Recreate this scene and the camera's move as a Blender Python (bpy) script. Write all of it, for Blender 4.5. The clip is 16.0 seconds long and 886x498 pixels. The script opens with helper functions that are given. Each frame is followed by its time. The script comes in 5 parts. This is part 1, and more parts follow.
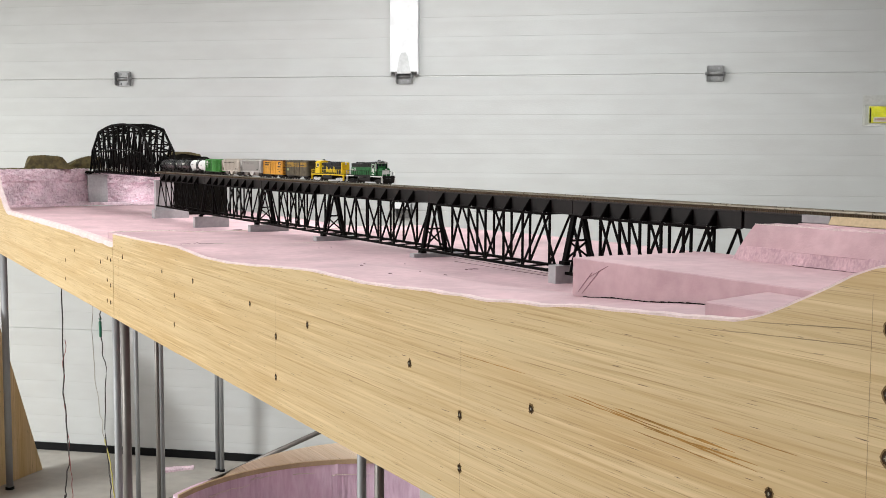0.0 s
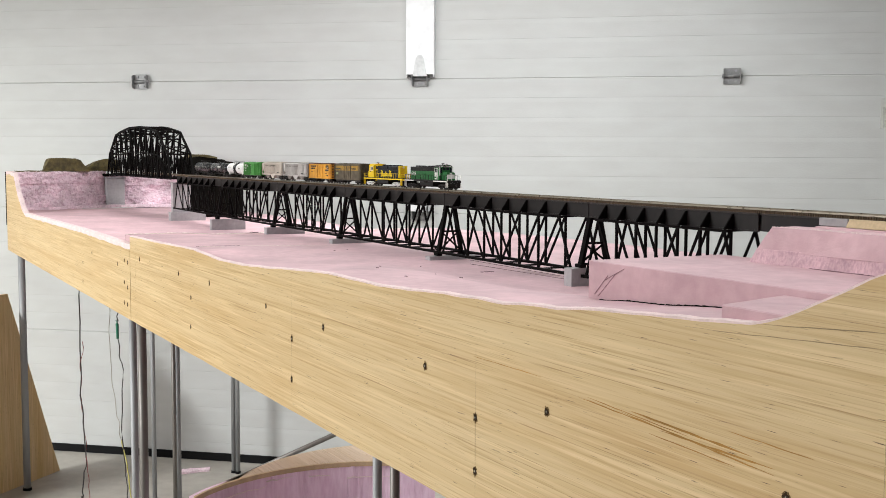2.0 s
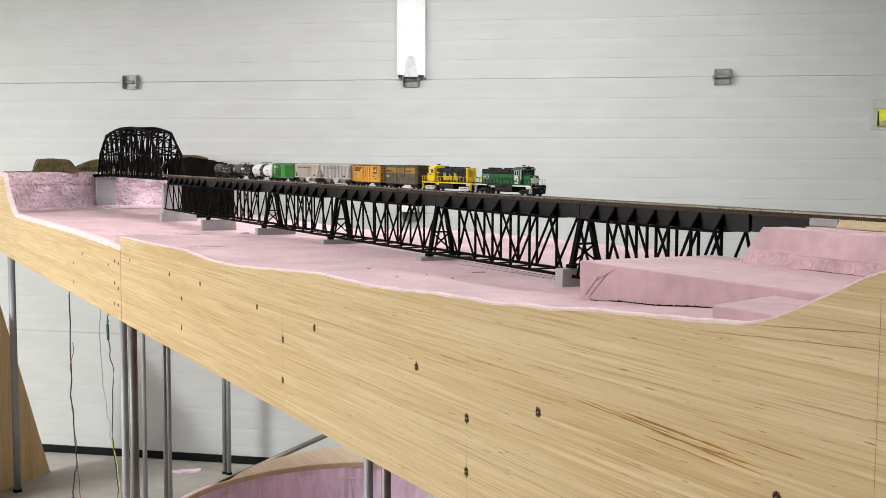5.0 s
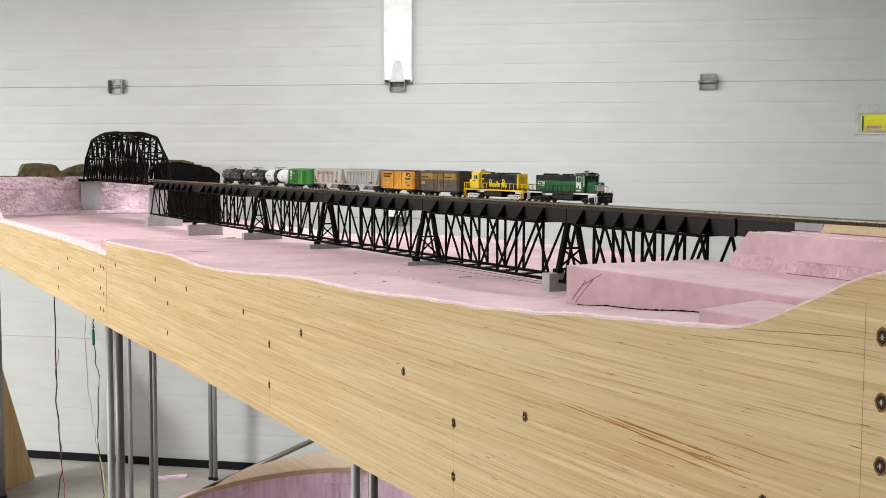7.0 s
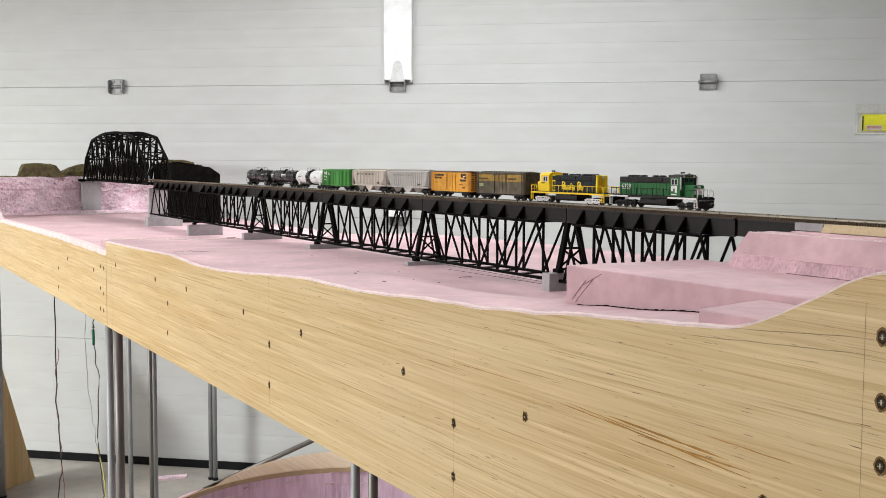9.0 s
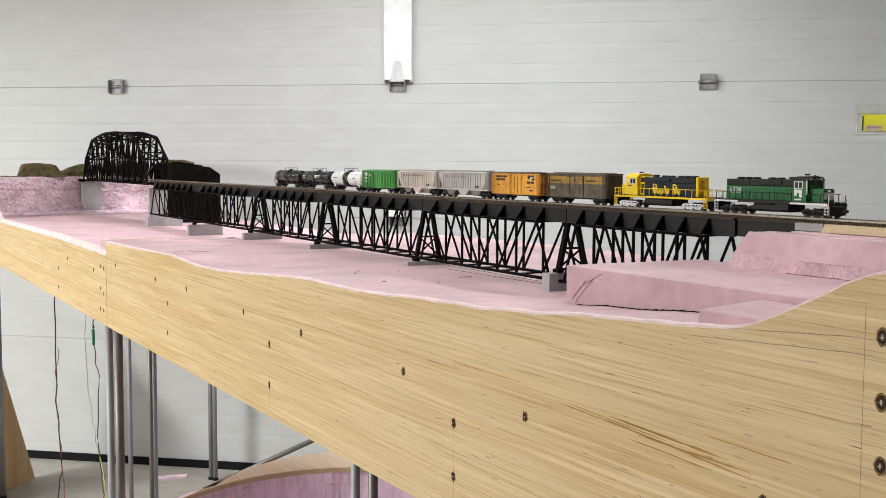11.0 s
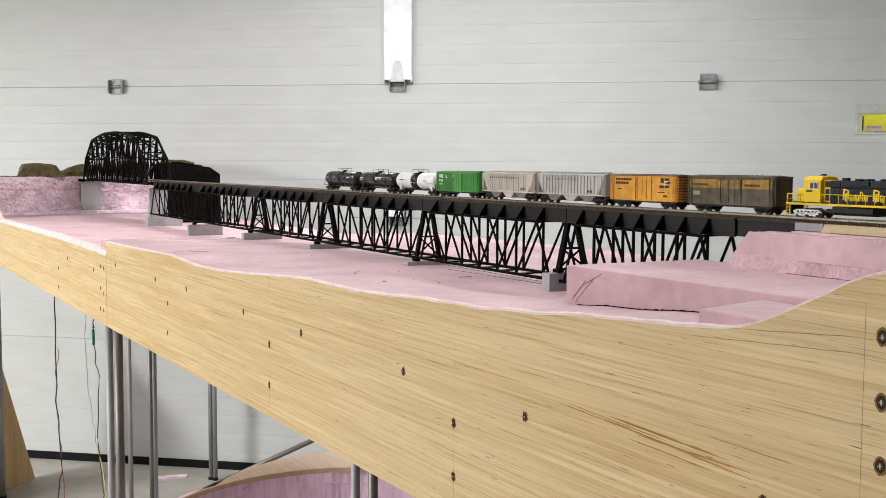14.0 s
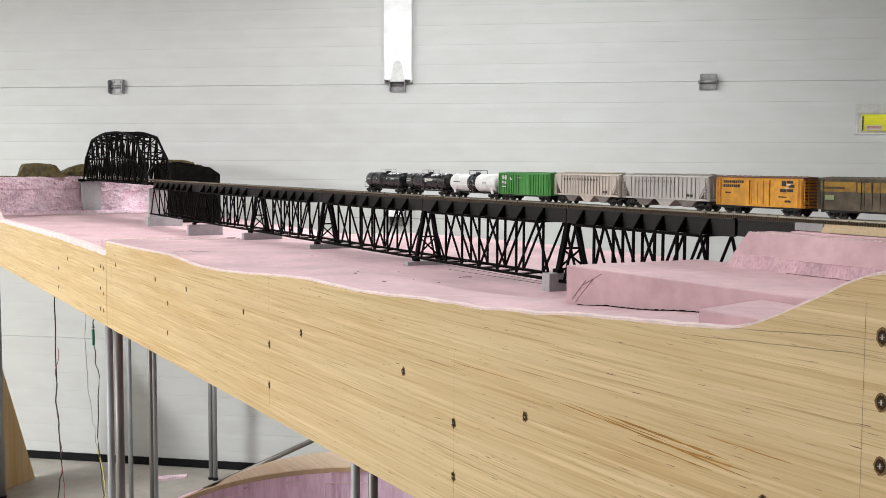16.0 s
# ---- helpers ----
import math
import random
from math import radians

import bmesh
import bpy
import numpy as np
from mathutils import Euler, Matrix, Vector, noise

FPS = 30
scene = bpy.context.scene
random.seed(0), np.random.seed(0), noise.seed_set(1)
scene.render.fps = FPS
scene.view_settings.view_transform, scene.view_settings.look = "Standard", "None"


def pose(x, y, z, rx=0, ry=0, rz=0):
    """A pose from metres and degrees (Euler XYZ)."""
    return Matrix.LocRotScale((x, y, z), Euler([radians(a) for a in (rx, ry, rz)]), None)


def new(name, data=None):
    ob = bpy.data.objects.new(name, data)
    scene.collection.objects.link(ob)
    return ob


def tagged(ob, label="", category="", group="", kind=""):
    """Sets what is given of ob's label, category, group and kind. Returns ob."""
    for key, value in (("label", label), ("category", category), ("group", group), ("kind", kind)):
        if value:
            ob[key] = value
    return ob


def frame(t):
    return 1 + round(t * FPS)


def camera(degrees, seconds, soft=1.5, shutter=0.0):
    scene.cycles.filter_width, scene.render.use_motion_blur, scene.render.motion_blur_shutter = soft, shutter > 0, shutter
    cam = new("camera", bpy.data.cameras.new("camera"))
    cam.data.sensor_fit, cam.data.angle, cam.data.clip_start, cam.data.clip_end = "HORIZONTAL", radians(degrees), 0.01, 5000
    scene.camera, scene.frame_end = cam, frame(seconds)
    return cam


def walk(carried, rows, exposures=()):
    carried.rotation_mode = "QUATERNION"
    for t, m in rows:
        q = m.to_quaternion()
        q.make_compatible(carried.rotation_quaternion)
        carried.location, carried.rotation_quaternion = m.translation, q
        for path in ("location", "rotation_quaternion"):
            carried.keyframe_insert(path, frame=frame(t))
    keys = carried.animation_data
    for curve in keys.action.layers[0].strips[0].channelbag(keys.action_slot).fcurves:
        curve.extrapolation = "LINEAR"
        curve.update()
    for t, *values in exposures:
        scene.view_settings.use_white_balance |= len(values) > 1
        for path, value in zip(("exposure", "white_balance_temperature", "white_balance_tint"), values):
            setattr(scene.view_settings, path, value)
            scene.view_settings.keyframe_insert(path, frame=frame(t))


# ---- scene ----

# ---------------------------------------------------------------- camera
EYE = (0.0, 0.0, 1.58)
HEAD = math.atan2(0.868, 0.497)


def aim(pan=0.0, tilt=0.0):
    """The turn of the camera on its stand: pan to the left and tilt upwards, in degrees."""
    return (Matrix.Translation(EYE) @ Matrix.Rotation(HEAD + radians(pan), 4, "Z")
            @ Matrix.Rotation(radians(90 - 4.46 + tilt), 4, "X") @ Matrix.Rotation(radians(0.26), 4, "Z"))


# seconds, pan, tilt
PATH = [(0, 0.319, -0.406), (0.5, 0.58, -0.377), (1, 0.841, -0.333), (1.5, 1.073, -0.29), (2, 1.131, -0.275),
        (2.5, 1.102, -0.275), (3, 0.986, -0.29), (3.5, 0.942, -0.319), (4, 0.928, -0.319), (4.2, 0.92, -0.32),
        (6.3, 0.11, -0.035), (6.5, 0.067, -0.02), (7, 0, 0), (12, 0, 0), (16, 0, 0)]
cam = camera(43.27, 16.0, soft=0.9)
walk(cam, [(t, aim(p, q)) for t, p, q in PATH], [(0, 0.0), (16, 0.0)])

# ---------------------------------------------------------------- the garage's frame and its light
GARAGE = pose(-4.955, 2.579, -0.032, 0, 0, 49.46)   # x along the big door, y into it, z up from the floor


def ceiling_lamp(x, y, power, sx=0.5, sy=2.4, z=2.86):
    data = bpy.data.lights.new("ceiling_lamp", "AREA")
    data.shape, data.size, data.size_y, data.energy, data.color = "RECTANGLE", sx, sy, power, (0.965, 0.985, 0.985)
    ob = new("ceiling_lamp", data)
    ob.matrix_world = GARAGE @ pose(x, y, z)
    return ob


ceiling_lamp(0.5, -1.3, 62, 2.4, 0.4)
ceiling_lamp(-3.6, -2.0, 46, 1.6, 0.4)
ceiling_lamp(-3.9, -4.8, 590, 0.4, 2.0)
ceiling_lamp(-5.0, -8.2, 20, 0.8, 2.4)
ceiling_lamp(0.9, -3.9, 18, 2.4, 0.4)
ceiling_lamp(3.4, -2.6, 30, 2.4, 0.4)
world = bpy.data.worlds.new("world")
scene.world = world
world.use_nodes = True
world.node_tree.nodes["Background"].inputs[0].default_value = (0.6, 0.65, 0.7, 1)
world.node_tree.nodes["Background"].inputs[1].default_value = 0.01


# ---------------------------------------------------------------- materials
def material(name, base, rough=0.6, metal=0.0, second=None, amount=0.5, scale=40.0, stretch=(1, 1, 1), bump=0.0,
             bump_scale=None, detail=6.0, spec=0.5, lo=0.35, hi=0.65, coarse=0.12, vary=0.0):
    """A surface of two colours mixed by fine grain and by broad stains, with relief and uneven gloss."""
    m = bpy.data.materials.new(name)
    m.use_nodes = True
    nodes, links = m.node_tree.nodes, m.node_tree.links
    bsdf = nodes["Principled BSDF"]
    bsdf.inputs["Metallic"].default_value = metal
    bsdf.inputs["Specular IOR Level"].default_value = spec
    coord = nodes.new("ShaderNodeTexCoord")
    mapping = nodes.new("ShaderNodeMapping")
    mapping.inputs["Scale"].default_value = stretch
    links.new(coord.outputs["Object"], mapping.inputs["Vector"])
    grain = nodes.new("ShaderNodeTexNoise")
    grain.inputs["Scale"].default_value, grain.inputs["Detail"].default_value = scale, detail
    links.new(mapping.outputs[0], grain.inputs["Vector"])
    ramp = nodes.new("ShaderNodeValToRGB")
    ramp.color_ramp.elements[0].position, ramp.color_ramp.elements[1].position = lo, hi
    second = second or tuple(c * 0.72 for c in base)
    ramp.color_ramp.elements[0].color = (*[b + (s - b) * amount for b, s in zip(base, second)], 1)
    ramp.color_ramp.elements[1].color = (*base, 1)
    links.new(grain.outputs["Fac"], ramp.inputs[0])
    stain = nodes.new("ShaderNodeTexNoise")
    stain.inputs["Scale"].default_value, stain.inputs["Detail"].default_value = scale * 0.11, 4
    links.new(coord.outputs["Object"], stain.inputs["Vector"])
    span = nodes.new("ShaderNodeMapRange")
    span.inputs["From Min"].default_value, span.inputs["From Max"].default_value = 0.3, 0.7
    span.inputs["To Min"].default_value, span.inputs["To Max"].default_value = 1 - coarse, 1 + coarse * 0.5
    links.new(stain.outputs["Fac"], span.inputs["Value"])
    mix = nodes.new("ShaderNodeMix")
    mix.data_type, mix.blend_type = "RGBA", "MULTIPLY"
    mix.inputs["Factor"].default_value = 1
    links.new(ramp.outputs[0], mix.inputs["A"])
    links.new(span.outputs[0], mix.inputs["B"])
    links.new(mix.outputs["Result"], bsdf.inputs["Base Color"])
    gloss = nodes.new("ShaderNodeMapRange")
    gloss.inputs["To Min"].default_value, gloss.inputs["To Max"].default_value = max(rough - 0.1, 0.05), min(rough + 0.1, 1)
    links.new(grain.outputs["Fac"], gloss.inputs["Value"])
    links.new(gloss.outputs[0], bsdf.inputs["Roughness"])
    if bump:
        b = nodes.new("ShaderNodeBump")
        b.inputs["Strength"].default_value, b.inputs["Distance"].default_value = 0.6, bump
        if bump_scale:
            fine = nodes.new("ShaderNodeTexNoise")
            fine.inputs["Scale"].default_value, fine.inputs["Detail"].default_value = bump_scale, 5
            links.new(mapping.outputs[0], fine.inputs["Vector"])
            links.new(fine.outputs["Fac"], b.inputs["Height"])
        else:
            links.new(grain.outputs["Fac"], b.inputs["Height"])
        links.new(b.outputs[0], bsdf.inputs["Normal"])
    return m


def plywood_material(name, pale, dark, long_axis=0):
    """Rotary-cut veneer: long pale bands, fine pores and dark checks along one axis."""
    m = bpy.data.materials.new(name)
    m.use_nodes = True
    nodes, links = m.node_tree.nodes, m.node_tree.links
    bsdf = nodes["Principled BSDF"]
    bsdf.inputs["Roughness"].default_value = 0.48
    bsdf.inputs["Specular IOR Level"].default_value = 0.4
    coord = nodes.new("ShaderNodeTexCoord")

    def streak(along, across, detail, lo, hi, skew=2.0):
        mapping = nodes.new("ShaderNodeMapping")
        s = [across] * 3
        s[long_axis] = along
        mapping.inputs["Scale"].default_value = s
        mapping.inputs["Rotation"].default_value = (0, radians(skew), 0)
        links.new(coord.outputs["Object"], mapping.inputs["Vector"])
        n = nodes.new("ShaderNodeTexNoise")
        n.inputs["Scale"].default_value, n.inputs["Detail"].default_value = 1.0, detail
        n.inputs["Distortion"].default_value = 0.25
        links.new(mapping.outputs[0], n.inputs["Vector"])
        r = nodes.new("ShaderNodeMapRange")
        r.inputs["From Min"].default_value, r.inputs["From Max"].default_value = lo, hi
        links.new(n.outputs["Fac"], r.inputs["Value"])
        return r.outputs[0]

    def over(a, b, fac, mode="MIX"):
        x = nodes.new("ShaderNodeMix")
        x.data_type, x.blend_type = "RGBA", mode
        for v, k in ((a, "A"), (b, "B")):
            if isinstance(v, tuple):
                x.inputs[k].default_value = (*v, 1)
            else:
                links.new(v, x.inputs[k])
        links.new(fac, x.inputs["Factor"])
        return x.outputs["Result"]

    tone = over(pale, dark, streak(0.8, 34, 4, 0.36, 0.80))
    tone = over(tone, tuple(c * k for c, k in zip(dark, (1.0, 0.93, 0.80))), streak(1.2, 11, 4, 0.50, 0.80))
    tone = over(tone, tuple(c * k for c, k in zip(dark, (0.84, 0.78, 0.66))), streak(4.0, 300, 4, 0.50, 0.82))
    tone = over(tone, tuple(min(c * 1.12, 1) for c in pale), streak(3.0, 150, 3, 0.52, 0.72))
    tone = over(tone, (0.39, 0.235, 0.095), streak(1.1, 210, 3, 0.625, 0.75, 2.3))
    tone = over(tone, (0.36, 0.22, 0.09), streak(4.0, 430, 2, 0.64, 0.75, 1.4))
    tone = over(tone, (0.38, 0.24, 0.10), streak(9.0, 700, 3, 0.60, 0.77))
    tone = over(tone, (0.13, 0.075, 0.035), streak(26.0, 560, 2, 0.675, 0.74))
    links.new(tone, bsdf.inputs["Base Color"])
    b = nodes.new("ShaderNodeBump")
    b.inputs["Strength"].default_value, b.inputs["Distance"].default_value, = 0.35, 0.0006
    links.new(streak(3.0, 300, 3, 0.3, 0.8), b.inputs["Height"])
    links.new(b.outputs[0], bsdf.inputs["Normal"])
    return m


PLY = plywood_material("fir plywood", (0.62, 0.466, 0.258), (0.50, 0.335, 0.148))
PLY_EDGE = material("plywood edge", (0.60, 0.45, 0.27), 0.7, scale=300, stretch=(0.2, 1, 3), amount=0.6, bump=0.0005)
FOAM = material("pink foam board", (0.665, 0.455, 0.485), 0.6, second=(0.575, 0.375, 0.405), amount=0.8, scale=48, bump=0.0005, bump_scale=380, coarse=0.22, spec=0.15)
FOAM_CUT = material("torn pink foam", (0.88, 0.69, 0.76), 0.85, second=(0.68, 0.47, 0.55), amount=0.8, scale=110, bump=0.0025, bump_scale=160, lo=0.36, hi=0.55, coarse=0.25)
FOAM_RIM = material("fresh cut foam edge", (0.88, 0.76, 0.71), 0.85, scale=200, bump=0.001)
FOAM_LIP = material("ragged foam lip", (0.80, 0.635, 0.625), 0.85, scale=200, bump=0.001)
BLACK = material("black bridge plastic", (0.0030, 0.0025, 0.0024), 0.65, second=(0.005, 0.004, 0.0036), amount=1, scale=60, spec=0.04)
GIRDER = material("worn black girder plastic", (0.015, 0.012, 0.0112), 0.5, second=(0.008, 0.0062, 0.006), amount=1, scale=70, spec=0.2)
BROWN_BLACK = material("weathered black plastic", (0.020, 0.015, 0.013), 0.5, second=(0.035, 0.025, 0.02), amount=1, scale=90, spec=0.3)
PIER = material("light grey pier plastic", (0.42, 0.40, 0.41), 0.7, scale=90, bump=0.0004, coarse=0.2)
TIE = material("brown plastic ties", (0.13, 0.080, 0.040), 0.7, second=(0.055, 0.036, 0.02), amount=1, scale=400)
RAIL = material("nickel silver rail", (0.45, 0.40, 0.32), 0.3, metal=0.9, scale=80)
STEEL = material("galvanised steel tube", (0.36, 0.365, 0.37), 0.6, metal=0.35, second=(0.27, 0.275, 0.28), amount=1, scale=35, stretch=(1, 1, 0.2))
DARK_STEEL = material("dull steel tube", (0.20, 0.185, 0.17), 0.5, metal=0.6, scale=40, stretch=(1, 1, 0.2))
ZINC = material("zinc plated hinge", (0.30, 0.30, 0.30), 0.5, metal=0.55, scale=90)
DOOR = material("pale grey door skin", (0.525, 0.535, 0.525), 0.45, second=(0.495, 0.50, 0.49), amount=1, scale=14, stretch=(0.35, 1, 1), bump=0.0004, bump_scale=190, coarse=0.04)
WHITE = material("white painted steel", (0.86, 0.87, 0.88), 0.4, scale=20, coarse=0.03)
WALL = material("painted wall", (0.30, 0.295, 0.285), 0.8, scale=12, bump=0.001, coarse=0.06)
CONCRETE = material("concrete floor", (0.43, 0.405, 0.36), 0.62, second=(0.37, 0.345, 0.305), amount=1, scale=14, bump=0.0008, bump_scale=90, coarse=0.2)
RUBBER = material("black rubber seal", (0.007, 0.007, 0.0075), 0.7, scale=60, spec=0.15)
ROCK = material("painted rock", (0.155, 0.12, 0.045), 0.9, second=(0.06, 0.045, 0.02), amount=1, scale=45, bump=0.004, bump_scale=90, coarse=0.4)
ROCK_GAP_DARK = material("dark painted rock and gap shade", (0.007, 0.006, 0.004), 0.9, second=(0.003, 0.0027, 0.002), amount=1, spec=0.08, scale=45, bump=0.004, bump_scale=90, coarse=0.4)
CORK = material("cork roadbed", (0.58, 0.44, 0.27), 0.8, scale=260, bump=0.0006)
SCREW = material("dark screw", (0.03, 0.022, 0.016), 0.45, metal=0.4, scale=400)
HOLE = material("splintered hole", (0.045, 0.026, 0.014), 0.9, scale=400, spec=0.1)
SLOT = material("bare screw slot", (0.40, 0.34, 0.24), 0.4, metal=0.6, scale=300)
GRAIN = material("dark growth line", (0.38, 0.26, 0.13), 0.7, scale=300, coarse=0.4)
GRAIN_TAN = material("bored plywood ring", (0.20, 0.125, 0.055), 0.85, scale=400, spec=0.1)
PALE_ZINC = material("pale zinc plate", (0.66, 0.67, 0.67), 0.45, metal=0.3, scale=60)
GRAIN_WARM = material("orange resin streak", (0.43, 0.225, 0.06), 0.8, spec=0.2, scale=120, coarse=0.3)
PENCIL = material("pencil mark", (0.27, 0.19, 0.11), 0.8, scale=100)


# ---------------------------------------------------------------- mesh helpers
def box(bm, x0, x1, y0, y1, z0, z1, bevel=0.0):
    v = [bm.verts.new((x, y, z)) for x in (x0, x1) for y in (y0, y1) for z in (z0, z1)]
    faces = [bm.faces.new([v[i] for i in f]) for f in ((0, 1, 3, 2), (4, 6, 7, 5), (0, 4, 5, 1), (2, 3, 7, 6), (0, 2, 6, 4), (1, 5, 7, 3))]
    if bevel:
        edges = list({e for f in faces for e in f.edges})
        bmesh.ops.bevel(bm, geom=edges, offset=bevel, segments=2, affect="EDGES", profile=0.5)
    return bm


def bar(bm, a, b, w, h=None):
    """A square bar from a to b."""
    a, b = Vector(a), Vector(b)
    d = (b - a).normalized()
    side = d.cross(Vector((0, 0, 1)))
    side = side.normalized() if side.length > 1e-4 else Vector((1, 0, 0))
    up = side.cross(d).normalized()
    h = h or w
    ring = [[bm.verts.new(p + side * sx * w / 2 + up * sz * h / 2) for sx, sz in ((-1, -1), (1, -1), (1, 1), (-1, 1))] for p in (a, b)]
    for i in range(4):
        bm.faces.new((ring[0][i], ring[0][(i + 1) % 4], ring[1][(i + 1) % 4], ring[1][i]))
    bm.faces.new(ring[0][::-1])
    bm.faces.new(ring[1])
    return bm


def rod(bm, points, r, n=10, r2=None, smooth=True):
    """A round rod along points."""
    points = [Vector(p) for p in points]
    rings = []
    for i, p in enumerate(points):
        d = (points[min(i + 1, len(points) - 1)] - points[max(i - 1, 0)]).normalized()
        side = d.cross(Vector((0, 0, 1)))
        side = side.normalized() if side.length > 1e-4 else Vector((1, 0, 0))
        up = side.cross(d).normalized()
        rad = r if r2 is None else r + (r2 - r) * i / (len(points) - 1)
        rings.append([bm.verts.new(p + (side * math.cos(2 * math.pi * k / n) + up * math.sin(2 * math.pi * k / n)) * rad) for k in range(n)])
    for a, b in zip(rings, rings[1:]):
        for k in range(n):
            f = bm.faces.new((a[k], a[(k + 1) % n], b[(k + 1) % n], b[k]))
            f.smooth = smooth
    bm.faces.new(rings[0][::-1])
    bm.faces.new(rings[-1])
    return bm


def prism(bm, pts, lo, hi, axis="y"):
    """A flat outline in the two other axes, made thick from lo to hi along axis."""
    def at(p, t):
        return {"y": (p[0], t, p[1]), "x": (t, p[0], p[1]), "z": (p[0], p[1], t)}[axis]
    a = [bm.verts.new(at(p, lo)) for p in pts]
    b = [bm.verts.new(at(p, hi)) for p in pts]
    bm.faces.new(a)
    bm.faces.new(b[::-1])
    for i in range(len(pts)):
        j = (i + 1) % len(pts)
        bm.faces.new((a[j], a[i], b[i], b[j]))
    return bm


def mesh_of(name, bm, mat):
    bmesh.ops.recalc_face_normals(bm, faces=bm.faces)
    data = bpy.data.meshes.new(name)
    bm.to_mesh(data)
    bm.free()
    data.materials.append(mat)
    return data


def part(name, bm, mat, parent=None, label="", m=None):
    data = bm if isinstance(bm, bpy.types.Mesh) else mesh_of(name, bm, mat)
    ob = new(name, data)
    if parent:
        ob.parent = parent
    if m:
        ob.matrix_basis = m
    if label:
        tagged(ob, label)
    return ob


def thing(name, label, category, group="", m=None, kind=""):
    ob = new(name)
    ob.empty_display_size = 0.05
    if m:
        ob.matrix_basis = m
    return tagged(ob, label, category, group, kind)


def solid(name, bm, mat, label, category, group="", kind="", m=None):
    """A thing that is one mesh."""
    return tagged(part(name, bm, mat, None, "", m), label, category, group, kind)


def B():
    return bmesh.new()

# ---------------------------------------------------------------- the garage
SEAMS = [0.0, 0.6645, 1.329, 1.9935, 2.658]


def garage():
    floor = solid("floor", box(B(), -6, 6, -10, 0.6, -0.15, 0), CONCRETE, "grey smooth concrete garage floor", "floor", kind="structure", m=GARAGE)
    for name, dims in (("wall_left", (-6.2, -6, -10, 0.3, -0.1, 2.9)), ("wall_right", (6, 6.2, -10, 0.3, -0.1, 2.9)), ("wall_back", (-6.2, 6.2, -10.2, -10, -0.1, 2.9)),
                       ("wall_door_left", (-6, -3.02, 0.0, 0.3, -0.1, 2.9)), ("wall_door_right", (3.02, 6, 0.0, 0.3, -0.1, 2.9)), ("wall_door_top", (-3.02, 3.02, 0.0, 0.3, 2.66, 2.9))):
        solid(name, box(B(), *dims), WALL, "plain pale painted garage wall", "wall", kind="structure", m=GARAGE)
    solid("ceiling", box(B(), -6.2, 6.2, -10.2, 0.3, 2.9, 3.0), WALL, "plain pale garage ceiling", "ceiling", kind="structure", m=GARAGE)
    door = thing("door_1", "closed pale grey ribbed sectional garage door", "garage door", m=GARAGE, kind="structure")
    for z0, z1 in zip(SEAMS, SEAMS[1:]):
        # one section: a ribbed skin with shallow grooves and a step at each seam
        profile = []
        n = 7
        pitch = (z1 - z0) / n
        profile.append((0.0025, z0 + 0.0003))
        profile.append((0.0, z0 + 0.003))
        for k in range(1, n):
            z = z0 + k * pitch
            profile += [(0.0, z - 0.022), (0.0008, z - 0.0008), (0.0008, z), (0.0, z + 0.0012)]
        profile += [(0.0, z1 - 0.003), (0.0025, z1 - 0.0003)]
        pts = profile + [(0.045, z1 - 0.0003), (0.045, z0 + 0.0003)]
        part("section", prism(B(), pts, -3.0, 3.0, "x"), DOOR, door)
    part("bottom_seal", prism(B(), [(-0.004, 0.0), (0.05, 0.0), (0.05, 0.042), (-0.004, 0.040)], -3.0, 3.0, "x"), RUBBER, door, "black rubber strip along the floor", pose(0, -0.006, 0.001))
    # hinges on the seams
    def hinge(x, z, group="door hinges"):
        h = thing("hinge_plate", "zinc-plated steel door hinge screwed over a seam", "hinge", group, GARAGE @ pose(x, -0.001, z))
        part("upper_leaf", box(B(), -0.036, 0.036, -0.005, 0, 0.008, 0.038, 0.0015), ZINC, h)
        part("lower_leaf", box(B(), -0.036, 0.036, -0.005, 0, -0.038, -0.008, 0.0015), ZINC, h)
        part("knuckle", rod(B(), [(-0.046, -0.009, 0), (0.046, -0.009, 0)], 0.0085, 12), ZINC, h)
        for sx in (-1, 1):
            part("side_ear", prism(B(), [(-0.032, -0.026), (-0.02, -0.034), (0, -0.036), (0, 0.036), (-0.02, 0.034), (-0.032, 0.026)], sx * 0.038 - 0.0015, sx * 0.038 + 0.0015, "x"), ZINC, h)
            for sz in (-0.024, 0.024):
                part("bolt", rod(B(), [(sx * 0.017, -0.010, sz), (sx * 0.017, -0.004, sz)], 0.006, 6, smooth=False), STEEL, h)
        return h
    for x in (-1.5, 1.495):
        hinge(x, SEAMS[3])
        hinge(x, SEAMS[2])
    hinge(0.0, SEAMS[2] - 0.0)
    hinge(0.0, SEAMS[3])
    # the white stiffening channel above the middle hinge
    st = thing("door_channel", "white painted steel channel fixed upright on the door", "bracket", m=GARAGE @ pose(0.003, -0.004, 2.015))
    part("web", box(B(), -0.066, 0.066, -0.030, -0.026, 0.0, 0.64), WHITE, st)
    for sx in (-1, 1):
        part("flange", box(B(), sx * 0.068 - 0.002, sx * 0.068 + 0.002, -0.032, 0.003, -0.012, 0.64), WHITE, st)
        part("foot", box(B(), sx * 0.062 - 0.008, sx * 0.062 + 0.008, -0.012, 0.003, -0.018, 0.0, 0.002), ZINC, st)
